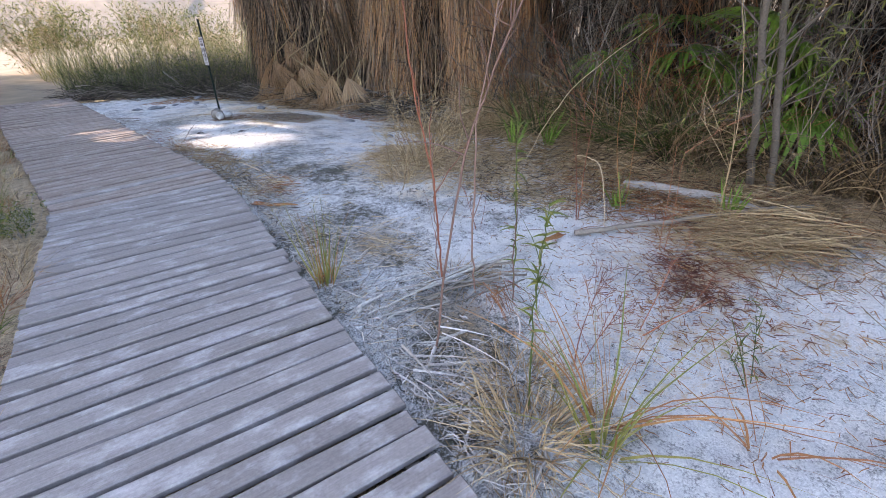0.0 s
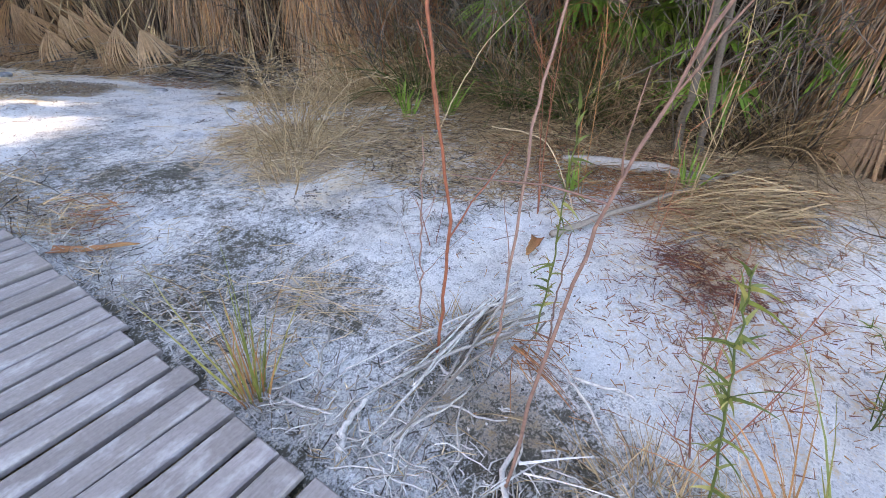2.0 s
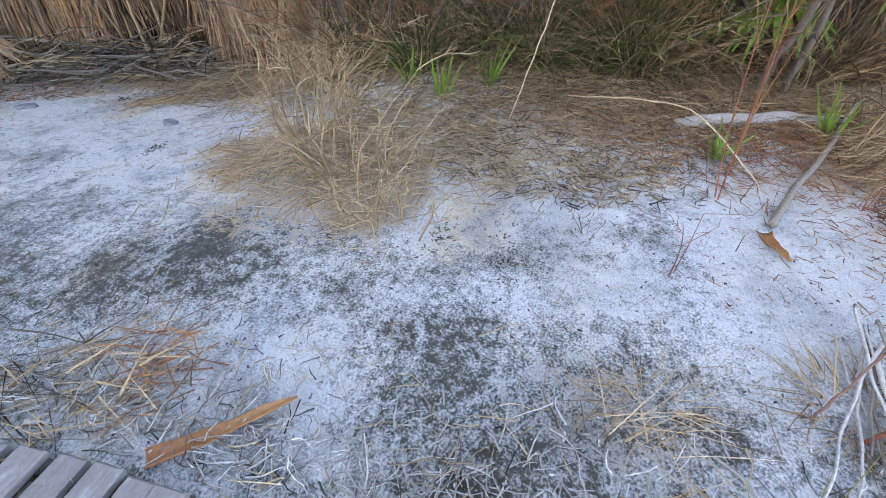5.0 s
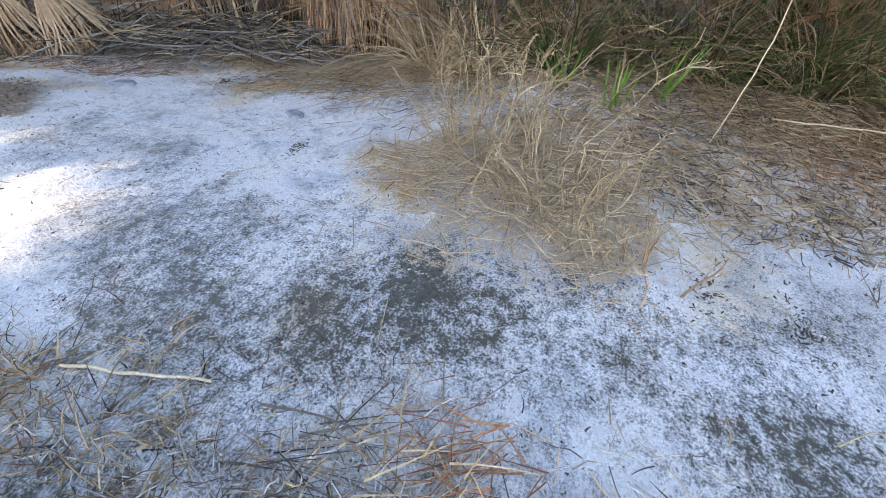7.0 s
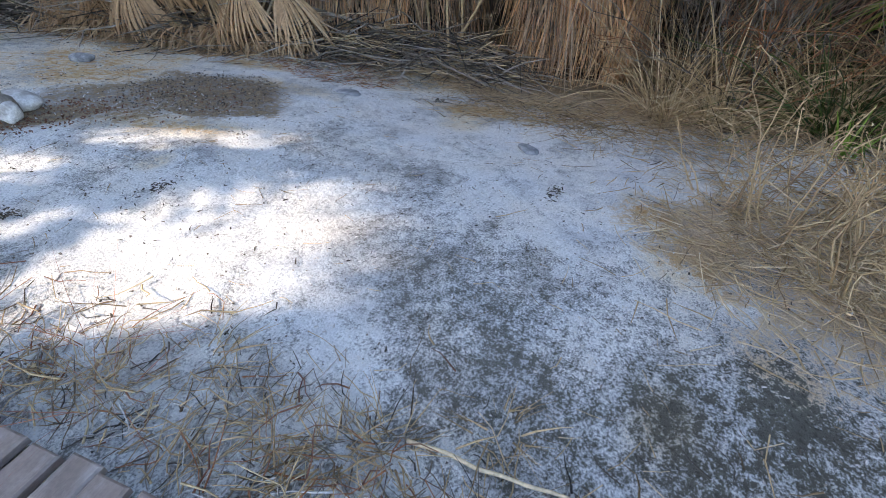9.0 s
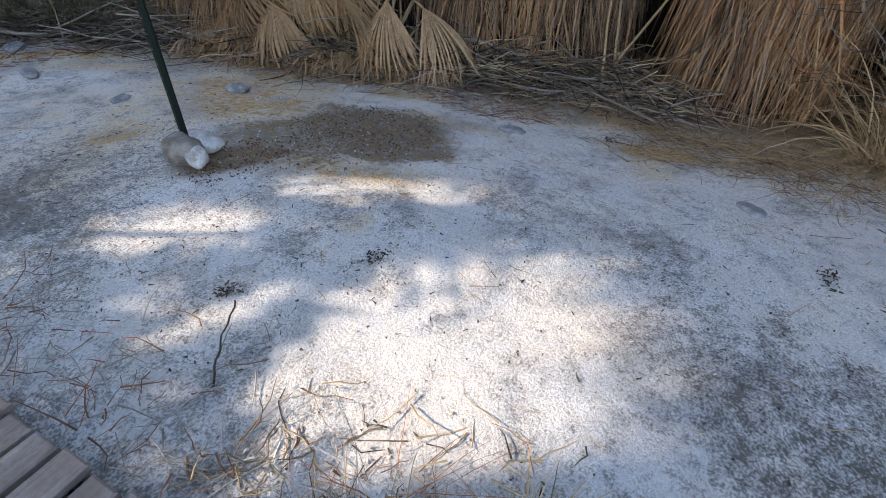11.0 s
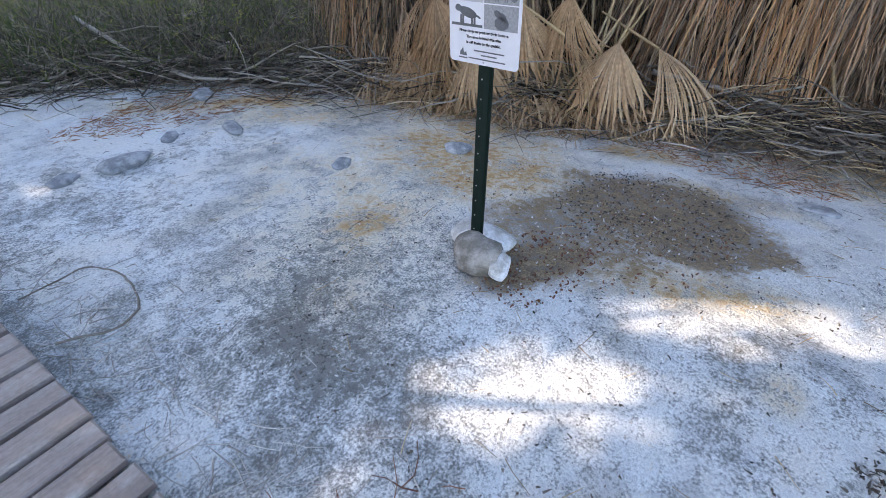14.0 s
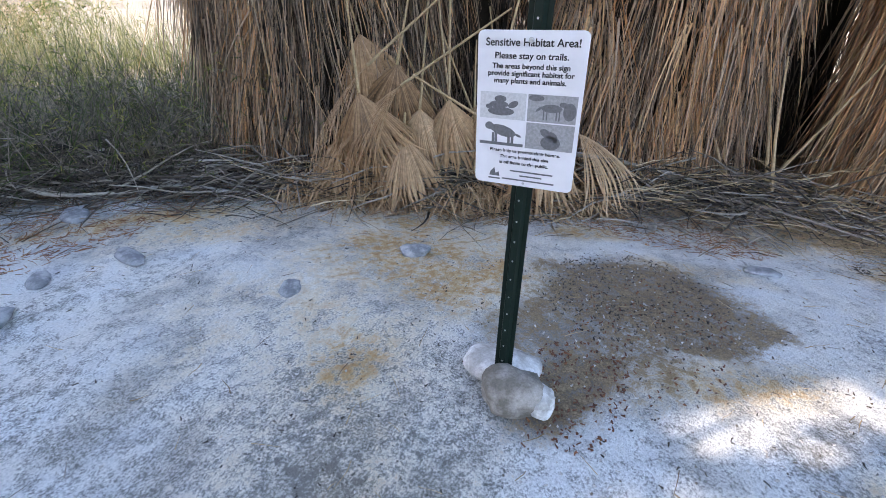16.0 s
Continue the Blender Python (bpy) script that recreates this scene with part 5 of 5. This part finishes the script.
# ---- litter ----
def litter(name, label, n, spot, length, radius, material, tones, seed, rise=0.012, wig=0.12, ribbon=False):
    r = np.random.default_rng(seed)
    xy = spot(r, n)
    n = len(xy)
    a = r.uniform(0, 2 * math.pi, n)
    z = ground_z(xy[:, 0], xy[:, 1]) + 0.004 + np.abs(r.normal(0, rise, n))
    pts = grow(np.column_stack([xy, z]), np.stack([np.cos(a), np.sin(a), r.normal(0, 0.12, n)], 1), r.uniform(*length, n), 4, 0.1, wig)
    pts[..., 2] = np.maximum(pts[..., 2], ground_z(pts[..., 0], pts[..., 1]) + 0.003)
    ok = (pts[..., 0] - edge_x(pts[..., 1])).min(1) > 0.03
    pts = pts[ok]
    n = len(pts)
    tn = r.uniform(*tones, n)
    d = ribbon_data(pts, radius * 2 * r.uniform(0.5, 1.5, n), radius, tn, (0, 0, 1)) if ribbon else tube_data(pts, radius * r.uniform(0.5, 1.5, n), radius * 0.5, tn)
    return thing(name, label, "litter", kind="stuff", me=strand_mesh(name, d, material))


def strip_spot(y0, y1, w):
    def f(r, n):
        y = r.uniform(y0, y1, n)
        return np.stack([edge_x(y) + 0.05 + np.abs(r.normal(0, w, n)), y], 1)
    return f


def disc_spot(cx, cy, rx, ry):
    def f(r, n):
        return np.stack([r.normal(cx, rx * 0.5, n), r.normal(cy, ry * 0.5, n)], 1)
    return f


litter("salted_twigs", "white salt-crusted broken twigs along the boardwalk", 1500, strip_spot(0.2, 5.2, 0.22), (0.03, 0.18), 0.0035, PALETWIG, (0.1, 1.0), 601, 0.02, 0.3)
litter("salted_twigs", "white salt-crusted broken twigs along the boardwalk", 700, strip_spot(5.2, 11.5, 0.22), (0.04, 0.2), 0.003, PALETWIG, (0.0, 0.8), 602, 0.012)
litter("dry_stems", "broken tan grass stems lying on the ground", 450, strip_spot(0.2, 7.5, 0.36), (0.05, 0.24), 0.0032, STRAW, (0.2, 1.0), 603, 0.015, 0.3)
litter("edge_litter", "tangle of brown dry stems along the boardwalk", 320, strip_spot(5.6, 7.8, 0.2), (0.06, 0.24), 0.003, STRAW, (0.1, 0.8), 651, 0.03, 0.3)
litter("edge_litter", "red-brown dry stems along the boardwalk", 160, strip_spot(6.0, 9.2, 0.22), (0.06, 0.24), 0.0028, RUSSET, (0.0, 0.6), 652, 0.03, 0.3)
litter("dark_twigs", "dark broken twigs along the boardwalk", 500, strip_spot(0.2, 7.5, 0.28), (0.03, 0.14), 0.0028, TWIG, (0.0, 0.4), 604, 0.012, 0.3)
litter("straw_mat", "mat of tan straw under the dried shrubs", 1500, disc_spot(2.95, 4.75, 0.85, 1.0), (0.06, 0.3), 0.0036, STRAW, (0.25, 1.0), 605, 0.03)
def straw_broom(x, y, n, wx, wy, long, label, seed, tones=(0.2, 0.7), spread=0.16, material=None, lay=0.16, wide=0.007):
    """A sheaf of straw lying combed in one direction."""
    r = np.random.default_rng(seed)
    b = np.column_stack([x + r.normal(0, lay, n), y + r.normal(0, lay, n), np.zeros(n)])
    b[:, 2] = ground_z(b[:, 0], b[:, 1]) + np.abs(r.normal(0.05, 0.06, n))
    pts = grow(b, np.stack([wx + r.normal(0, spread, n), wy + r.normal(0, spread, n), r.normal(0.08, 0.1, n)], 1), long * r.uniform(0.5, 1.1, n), 7, 0.35, 0.04)
    pts[..., 2] = np.maximum(pts[..., 2], ground_z(pts[..., 0], pts[..., 1]) + 0.006)
    thing("straw_sheaf", label, "straw", kind="stuff", me=strand_mesh("straw_sheaf", ribbon_data(pts, wide * r.uniform(0.5, 1.2, n), 0.002, r.uniform(*tones, n)), material or STRAW))


straw_broom(3.75, 0.9, 230, -0.66, 0.75, 0.95, "combed sheaf of yellow straw lying on the bank", 641, (0.15, 0.6), 0.12, None, 0.12, 0.009)
r6 = np.random.default_rng(606)
for k in range(17):
    x0, y0, ang, ln = 1.8 + r6.normal(0, 0.1), 1.97 + r6.normal(0, 0.08), math.radians(168) + r6.normal(0, 0.3), r6.uniform(0.45, 0.98)
    z0, z1 = r6.uniform(0.02, 0.12), r6.uniform(0.005, 0.06)
    branch([(x0, y0, z0), (x0 + math.cos(ang) * ln * 0.5, y0 + math.sin(ang) * ln * 0.5, (z0 + z1) / 2 + 0.01), (x0 + math.cos(ang) * ln, y0 + math.sin(ang) * ln, z1)], r6.uniform(0.005, 0.011), 0.004, r6.uniform(0.05, 0.7), "pale broken stick in a bundle round the stalks", (PALETWIG, TWIG, PALETWIG)[k % 3], 5, "bundle of sticks")
straw_broom(1.55, 1.85, 40, -0.3, -0.7, 0.3, "orange root tuft below the stalks", 648, (0.2, 0.9), 0.3, RUSSET, 0.05, 0.009)
straw_broom(1.2, 2.95, 30, 0.5, -0.5, 0.5, "thin bundle of pale dry stems", 646, (0.3, 1.0), 0.3, STRAW, 0.1, 0.006)
straw_broom(0.85, 1.55, 20, 0.6, -0.6, 0.5, "pale salt-crusted sticks at the boardwalk edge", 647, (0.1, 0.9), 0.25, PALETWIG, 0.08, 0.014)
straw_broom(4.2, 1.3, 90, -0.9, 0.4, 0.65, "combed sheaf of tan straw lying on the bank", 642, (0.1, 0.55))
straw_broom(1.05, 4.62, 60, -0.45, 0.7, 0.26, "small heap of orange-brown straw beside the boardwalk", 643, (0.0, 0.7), 0.4, RUSSET, 0.1, 0.008)
straw_broom(0.9, 4.85, 70, 0.4, -0.5, 0.3, "small heap of tan straw beside the boardwalk", 644, (0.1, 0.7), 0.7, STRAW, 0.13, 0.008)
straw_broom(0.82, 5.15, 40, 0.1, -0.9, 0.4, "dark bent stems at the boardwalk's edge", 649, (0.0, 0.5), 0.3, TWIG, 0.1, 0.01)
litter("straw_heap", "heap of yellow straw on the bank", 420, disc_spot(3.5, 1.2, 0.4, 0.4), (0.12, 0.45), 0.003, STRAW, (0.15, 0.6), 606, 0.07, 0.05)
litter("red_litter", "dark red-brown fallen leaves and stems", 220, disc_spot(2.86, 1.4, 0.2, 0.18), (0.02, 0.1), 0.003, REDSTEM, (0.0, 0.12), 607, 0.008)
litter("red_litter", "dark red-brown fallen leaves and stems", 220, disc_spot(2.62, 1.15, 0.18, 0.25), (0.02, 0.1), 0.003, REDSTEM, (0.0, 0.12), 617, 0.008)
litter("red_litter", "sparse dark red-brown fallen leaves and stems", 420, disc_spot(2.75, 1.2, 0.7, 0.6), (0.02, 0.1), 0.0025, REDSTEM, (0.0, 0.4), 618, 0.006)
litter("russet_litter", "russet plant litter scattered on the salt", 1300, disc_spot(2.4, 1.0, 1.0, 1.2), (0.02, 0.09), 0.0025, RUSSET, (0.1, 0.9), 608, 0.008)
litter("bank_litter", "brown leaf litter on the bank below the thicket", 4200, disc_spot(4.1, 2.9, 0.8, 2.6), (0.06, 0.35), 0.0035, STRAW, (0.0, 0.6), 609, 0.04)
litter("bank_litter", "russet leaf litter on the bank below the thicket", 1600, disc_spot(3.7, 1.9, 0.7, 1.2), (0.05, 0.25), 0.003, RUSSET, (0.1, 0.8), 610, 0.03)
litter("foot_litter", "tan litter at the edge of the salt", 1500, disc_spot(4.35, 6.7, 0.5, 1.6), (0.05, 0.3), 0.0028, STRAW, (0.1, 0.7), 611, 0.02)
litter("crumbs", "small dark crumbs of plant matter on the salt", 900, lambda r, n: np.stack([r.uniform(0.3, 4.4, n), r.uniform(2.0, 13.0, n)], 1), (0.008, 0.03), 0.0035, TWIG, (0.0, 0.3), 612, 0.002)
litter("crumbs", "sparse bits of straw on the salt", 700, lambda r, n: np.stack([r.uniform(0.3, 4.4, n), r.uniform(2.0, 13.0, n)], 1), (0.03, 0.14), 0.002, STRAW, (0.1, 0.8), 613, 0.003)
for k, (x, y, sx, sy) in enumerate(((2.73, 6.32, 0.07, 0.04), (2.12, 3.85, 0.08, 0.05), (2.03, 3.5, 0.14, 0.06), (0.78, 8.41, 0.03, 0.03), (1.36, 8.09, 0.06, 0.04), (3.98, 7.9, 0.05, 0.04))):
    litter("dark_debris", "small heap of dark plant bits on the salt", 50, disc_spot(x, y, sx * 1.8, sy * 1.6), (0.008, 0.028), 0.004, TWIG, (0.0, 0.3), 620 + k, 0.012)


def oval_spot(cx, cy, rx, ry):
    def f(r, n):
        a, q = r.uniform(0, 2 * math.pi, n), np.sqrt(r.uniform(0, 1, n)) + np.abs(r.normal(0, 0.06, n))
        return np.stack([cx + rx * q * np.cos(a), cy + ry * q * np.sin(a)], 1)
    return f


litter("clods", "brown crumbs of damp soil by the sign", 300, oval_spot(2.6, 9.35, 0.55, 0.5), (0.006, 0.024), 0.005, TWIG, (0.0, 0.7), 631, 0.003, 0.4)
litter("clods", "brown crumbs of damp soil by the sign", 200, oval_spot(2.2, 9.2, 0.6, 0.4), (0.006, 0.024), 0.005, RUSSET, (0.0, 0.3), 636, 0.003, 0.4)
litter("clods", "dark crumbs of damp soil by the sign", 400, oval_spot(2.5, 9.3, 0.6, 0.55), (0.006, 0.022), 0.005, TWIG, (0.0, 0.5), 632, 0.003, 0.4)
litter("clods", "dark crumbs of damp soil round the stones", 220, oval_spot(1.5, 9.45, 0.35, 0.22), (0.006, 0.024), 0.0055, RUSSET, (0.0, 0.2), 633, 0.003, 0.4)
litter("bank_litter", "grey and tan leaf litter between shrubs and bank", 1800, oval_spot(3.35, 3.4, 0.7, 0.9), (0.03, 0.16), 0.004, STRAW, (0.0, 0.9), 637, 0.008, 0.25)
litter("bank_litter", "grey twig litter between shrubs and bank", 900, oval_spot(3.4, 3.2, 0.8, 1.0), (0.03, 0.14), 0.004, TWIG, (0.1, 0.9), 638, 0.008, 0.25)
litter("needle_litter", "rust-coloured litter at the debris bank", 900, oval_spot(1.4, 13.1, 1.2, 0.45), (0.03, 0.12), 0.003, RUSSET, (0.2, 0.9), 639, 0.006, 0.2)
litter("needle_litter", "rust-coloured litter at the debris bank", 600, oval_spot(4.0, 9.3, 0.45, 0.8), (0.03, 0.12), 0.003, RUSSET, (0.2, 0.9), 640, 0.006, 0.2)
litter("salt_crumbs", "white crumbs of broken salt crust", 3500, lambda r, n: np.stack([r.uniform(0.2, 3.4, n), r.uniform(0.8, 12.0, n)], 1), (0.004, 0.02), 0.005, PALETWIG, (0.6, 1.0), 634, 0.002, 0.4)
litter("grey_crumbs", "grey crumbs of soil on the salt", 1300, lambda r, n: np.stack([r.uniform(0.2, 2.6, n), r.uniform(0.8, 10.5, n)], 1), (0.004, 0.018), 0.0045, TWIG, (0.0, 0.6), 635, 0.002, 0.4)


# ---- thicket behind the flat ----
r9 = np.random.default_rng(909)
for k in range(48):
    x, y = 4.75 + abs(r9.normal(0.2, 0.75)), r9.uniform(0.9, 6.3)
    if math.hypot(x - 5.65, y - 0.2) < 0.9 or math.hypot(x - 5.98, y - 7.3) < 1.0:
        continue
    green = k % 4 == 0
    # shade put into the tones: dark deep in the thicket, paler at its front
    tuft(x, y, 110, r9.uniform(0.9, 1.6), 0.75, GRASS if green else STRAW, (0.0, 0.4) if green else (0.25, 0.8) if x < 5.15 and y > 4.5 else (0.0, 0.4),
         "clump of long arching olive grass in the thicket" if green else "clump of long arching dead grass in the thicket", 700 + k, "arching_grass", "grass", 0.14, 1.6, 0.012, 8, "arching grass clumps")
for k in range(26):
    x, y = 4.9 + abs(r9.normal(0.2, 0.9)), r9.uniform(0.6, 6.2)
    if math.hypot(x - 5.65, y - 0.2) < 0.8:
        continue
    shrub(x, y, 12, r9.uniform(1.3, 2.1), 0.5, (TWIG, RUSSET, TWIG)[k % 3], (0.0, 0.7), "tangled bare grey-brown shrub in the thicket" if k % 3 != 1 else "tangled russet shrub in the thicket", 760 + k, 4, 0.008, rad=0.18, group="tangled shrubs", wig=0.16)


def slim_tree(pts, r0, label, seed):
    t = thing("slim_tree", label, "tree", (pts[0][0], pts[0][1], gz(pts[0][0], pts[0][1]) - 0.03), "slim trees")
    p = np.asarray(pts, float) - np.asarray([pts[0][0], pts[0][1], 0])
    s = np.linspace(0, len(p) - 1, 14)
    q = np.stack([np.interp(s, range(len(p)), p[:, c]) for c in range(3)], 1) + np.random.default_rng(seed).normal(0, 0.008, (14, 3))
    part("trunk", strand_mesh("trunk", tube_data(q[None], r0, r0 * 0.5, 0.6, 9), BARK), t, "slender grey-brown trunk")
    r = np.random.default_rng(seed)
    b = grow(np.repeat(q[6:], 3, 0), r.normal(0, 0.5, (24, 3)) + [0, 0, 0.7], r.uniform(0.5, 1.1, 24), 6, 0, 0.12)
    for i in range(len(b)):
        part("limb", strand_mesh("limb", tube_data(b[i:i + 1], 0.009, 0.002, 0.5, 4), BARK), t)
    e = np.concatenate([b[:, -1], b[:, 3], b[:, 4]])
    lv = grow(np.repeat(e, 6, 0), r.normal(0, 1, (len(e) * 6, 3)), 0.09, 4, 0.6)
    tagged(part("crown", strand_mesh("crown", ribbon_data(lv, 0.014, 0.001, r.uniform(0.2, 1, len(lv))), GRASS), t, "sparse narrow leaves"), kind="stuff")


slim_tree([(4.6, 1.8, 0), (4.45, 1.79, 0.4), (4.0, 1.76, 1.3), (3.65, 1.74, 2.3)], 0.036, "slim grey-brown tree standing at the thicket's edge", 801)
slim_tree([(4.6, 1.62, 0), (4.45, 1.63, 0.4), (4.12, 1.7, 1.38), (3.9, 1.75, 2.3)], 0.034, "slim grey-brown tree standing at the thicket's edge", 802)


def young_palm(x, y, seed):
    r = np.random.default_rng(seed)
    p = thing("young_fan_palm", "young fan palm with bright green pleated leaves", "palm tree", (x, y, gz(x, y)))
    shapes = [fan_mesh("leaf", GREENFAN, 0.75, 80, 22, 0.6, 6, 0.25, 0.2, 0.45 + 0.2 * i, 70 + i) for i in range(3)]
    for k in range(11):
        a, e = math.radians(180 + r.uniform(-110, 110)), r.uniform(0.6, 1.2)
        tip = Vector((math.cos(a) * math.cos(e), math.sin(a) * math.cos(e), math.sin(e))) * r.uniform(1.1, 1.8)
        s = np.linspace(0, 1, 7)[:, None]
        pts = (s * np.array(tip) + s * (1 - s) * np.array([0, 0, 0.35]))[None]
        lf = part("leaf", shapes[k % 3], p, at=Matrix.Translation(tip) @ pose(0, 0, 0, math.degrees(e) - 45, r.uniform(-20, 20), math.degrees(a) - 90))
        part("petiole", strand_mesh("petiole", tube_data(pts, 0.013, 0.008, 0.5, 5), GREENFAN), p)


young_palm(6.1, 1.95, 811)
young_palm(6.6, 3.5, 812)


# ---- rush bed and brush beyond the flat ----
def rushes(name, label, n, x0, x1, y0, y1, height, material, tones, seed, lean=0.3, droop=0.5, width=0.008, clear=True):
    r = np.random.default_rng(seed)
    x, y = r.uniform(x0, x1, n), r.uniform(y0, y1, n)
    keep = (y > 14.6 - 0.75 * (x - 0.3) + 0.3 * fbm(x * 2, y * 2, 2, 5)) & (np.hypot(x - 4.35, y - 13.1) > 1.3) & (x > edge_x(y) + 0.3)
    x, y = x[keep], y[keep]
    n = len(x)
    a = r.uniform(0, 2 * math.pi, n)
    l = lean * r.uniform(0, 1.4, n)
    z = np.where((x < 7.8) & (y < 14.6), ground_z(x, y), -0.06) - 0.03
    pts = grow(np.stack([x, y, z], 1), np.stack([np.cos(a) * l, np.sin(a) * l, np.ones(n)], 1), height * r.uniform(0.55, 1.15, n), 6, droop, 0.07)
    pts[..., 2] = np.maximum(pts[..., 2], z[:, None])
    return thing(name, label, "rushes", kind="stuff", me=strand_mesh(name, ribbon_data(pts, width * r.uniform(0.5, 1.3, n), 0.002, r.uniform(*tones, n)), material))


rushes("dead_rushes", "grey tangle of dead bent rushes at the edge of the flat", 3500, -4, 4, 12.6, 16.0, 0.7, TWIG, (0.0, 0.6), 821, 1.3, 1.3, 0.011)
rushes("green_rushes", "bed of dark green rushes", 1900, 0.8, 6, 13.6, 17.0, 1.15, REED, (0.0, 0.4), 822, 0.7, 0.8, 0.012)
rushes("dry_rushes", "bent grey dead stalks among the green rushes", 4200, -2.5, 5, 13.0, 16.5, 1.05, TWIG, (0.0, 0.6), 825, 1.2, 1.3, 0.01)
rushes("low_rushes", "low bed of grey-green rushes", 3500, -5, 0.8, 13.2, 17.5, 0.95, REED, (0.0, 0.5), 824, 0.5, 0.6, 0.012)
rushes("yellow_rushes", "sunlit yellow-green rushes behind the flat", 7000, -9, 8, 17.5, 24, 1.45, REED, (0.4, 1.0), 823, 0.3, 0.4, 0.012)
for k in range(16):
    x, y = -9 + k * 1.2 + r9.normal(0, 0.5), 23.5 + r9.uniform(0, 6)
    shrub(x, y, 26, 2.4, 0.5, (STRAW, GRASS)[k % 2], (0.3, 0.9), "tall pale sunlit brush beyond the rushes", 840 + k, 6, 0.008, (GRASS, 0.14, 0.03, 0.5), "tall_brush", "shrub", 0.5, "brush beyond the rushes")

for k, (x, y) in enumerate(((0.4, 14.9), (1.1, 14.5), (1.9, 13.9), (2.5, 13.6), (3.0, 13.2), (1.6, 15.0), (2.6, 14.6), (-0.4, 15.3), (0.8, 15.2), (1.5, 14.2), (2.2, 13.9), (2.1, 14.6), (3.0, 14.1), (1.0, 15.8))):
    shrub(x, y, 20, 1.05, 0.8, TWIG, (0.0, 0.7), "grey leafless shrub before the rushes", 930 + k, 4, 0.005, (GRASS, 0.07, 0.009, 0.45), rad=0.2, group="grey shrubs before the rushes", wig=0.15)
# ---- left side of the boardwalk ----
for k in range(90):
    y = 0.8 + k * 0.115 + r9.normal(0, 0.1)
    x = float(edge_x(y)) - 1.68 - abs(r9.normal(0.1, 0.6))
    g = k % 3
    tuft(x, y, 60, r9.uniform(0.2, 0.4), 0.7, (GRASS, STRAW, RUSSET)[g], (0.1, 0.8), ("low green grass beside the boardwalk", "low dry grass beside the boardwalk", "low russet grass beside the boardwalk")[g], 870 + k, "verge_grass", "grass", 0.12, 0.9, 0.006, group="verge grass")
shrub(-1.12, 5.05, 24, 0.3, 0.8, PALETWIG, (0.0, 0.6), "small grey-green sage plant at the boardwalk's bend", 915, 5, 0.003, (GRASS, 0.03, 0.012, 0.6), "sage_plant", "plant", 0.06)


# ---- distance ----
def hills():
    verts, faces, n = [], [], 60
    for i in range(n + 1):
        a = math.radians(-120 + 240 * i / n)
        for rr, hh in ((120, -1.0), (160, 14 + 6 * math.sin(i * 0.7) + 4 * math.sin(i * 1.9)), (260, 30 + 10 * math.sin(i * 0.4))):
            verts.append((math.sin(a) * rr, math.cos(a) * rr, hh))
    for i in range(n):
        for j in range(2):
            q = i * 3 + j
            faces.append((q, q + 3, q + 4, q + 1))
    thing("far_hills", "pale dry hillsides beyond the grove", "hills", kind="structure", me=mesh_of("far_hills", verts, faces, HILL, True))


hills()
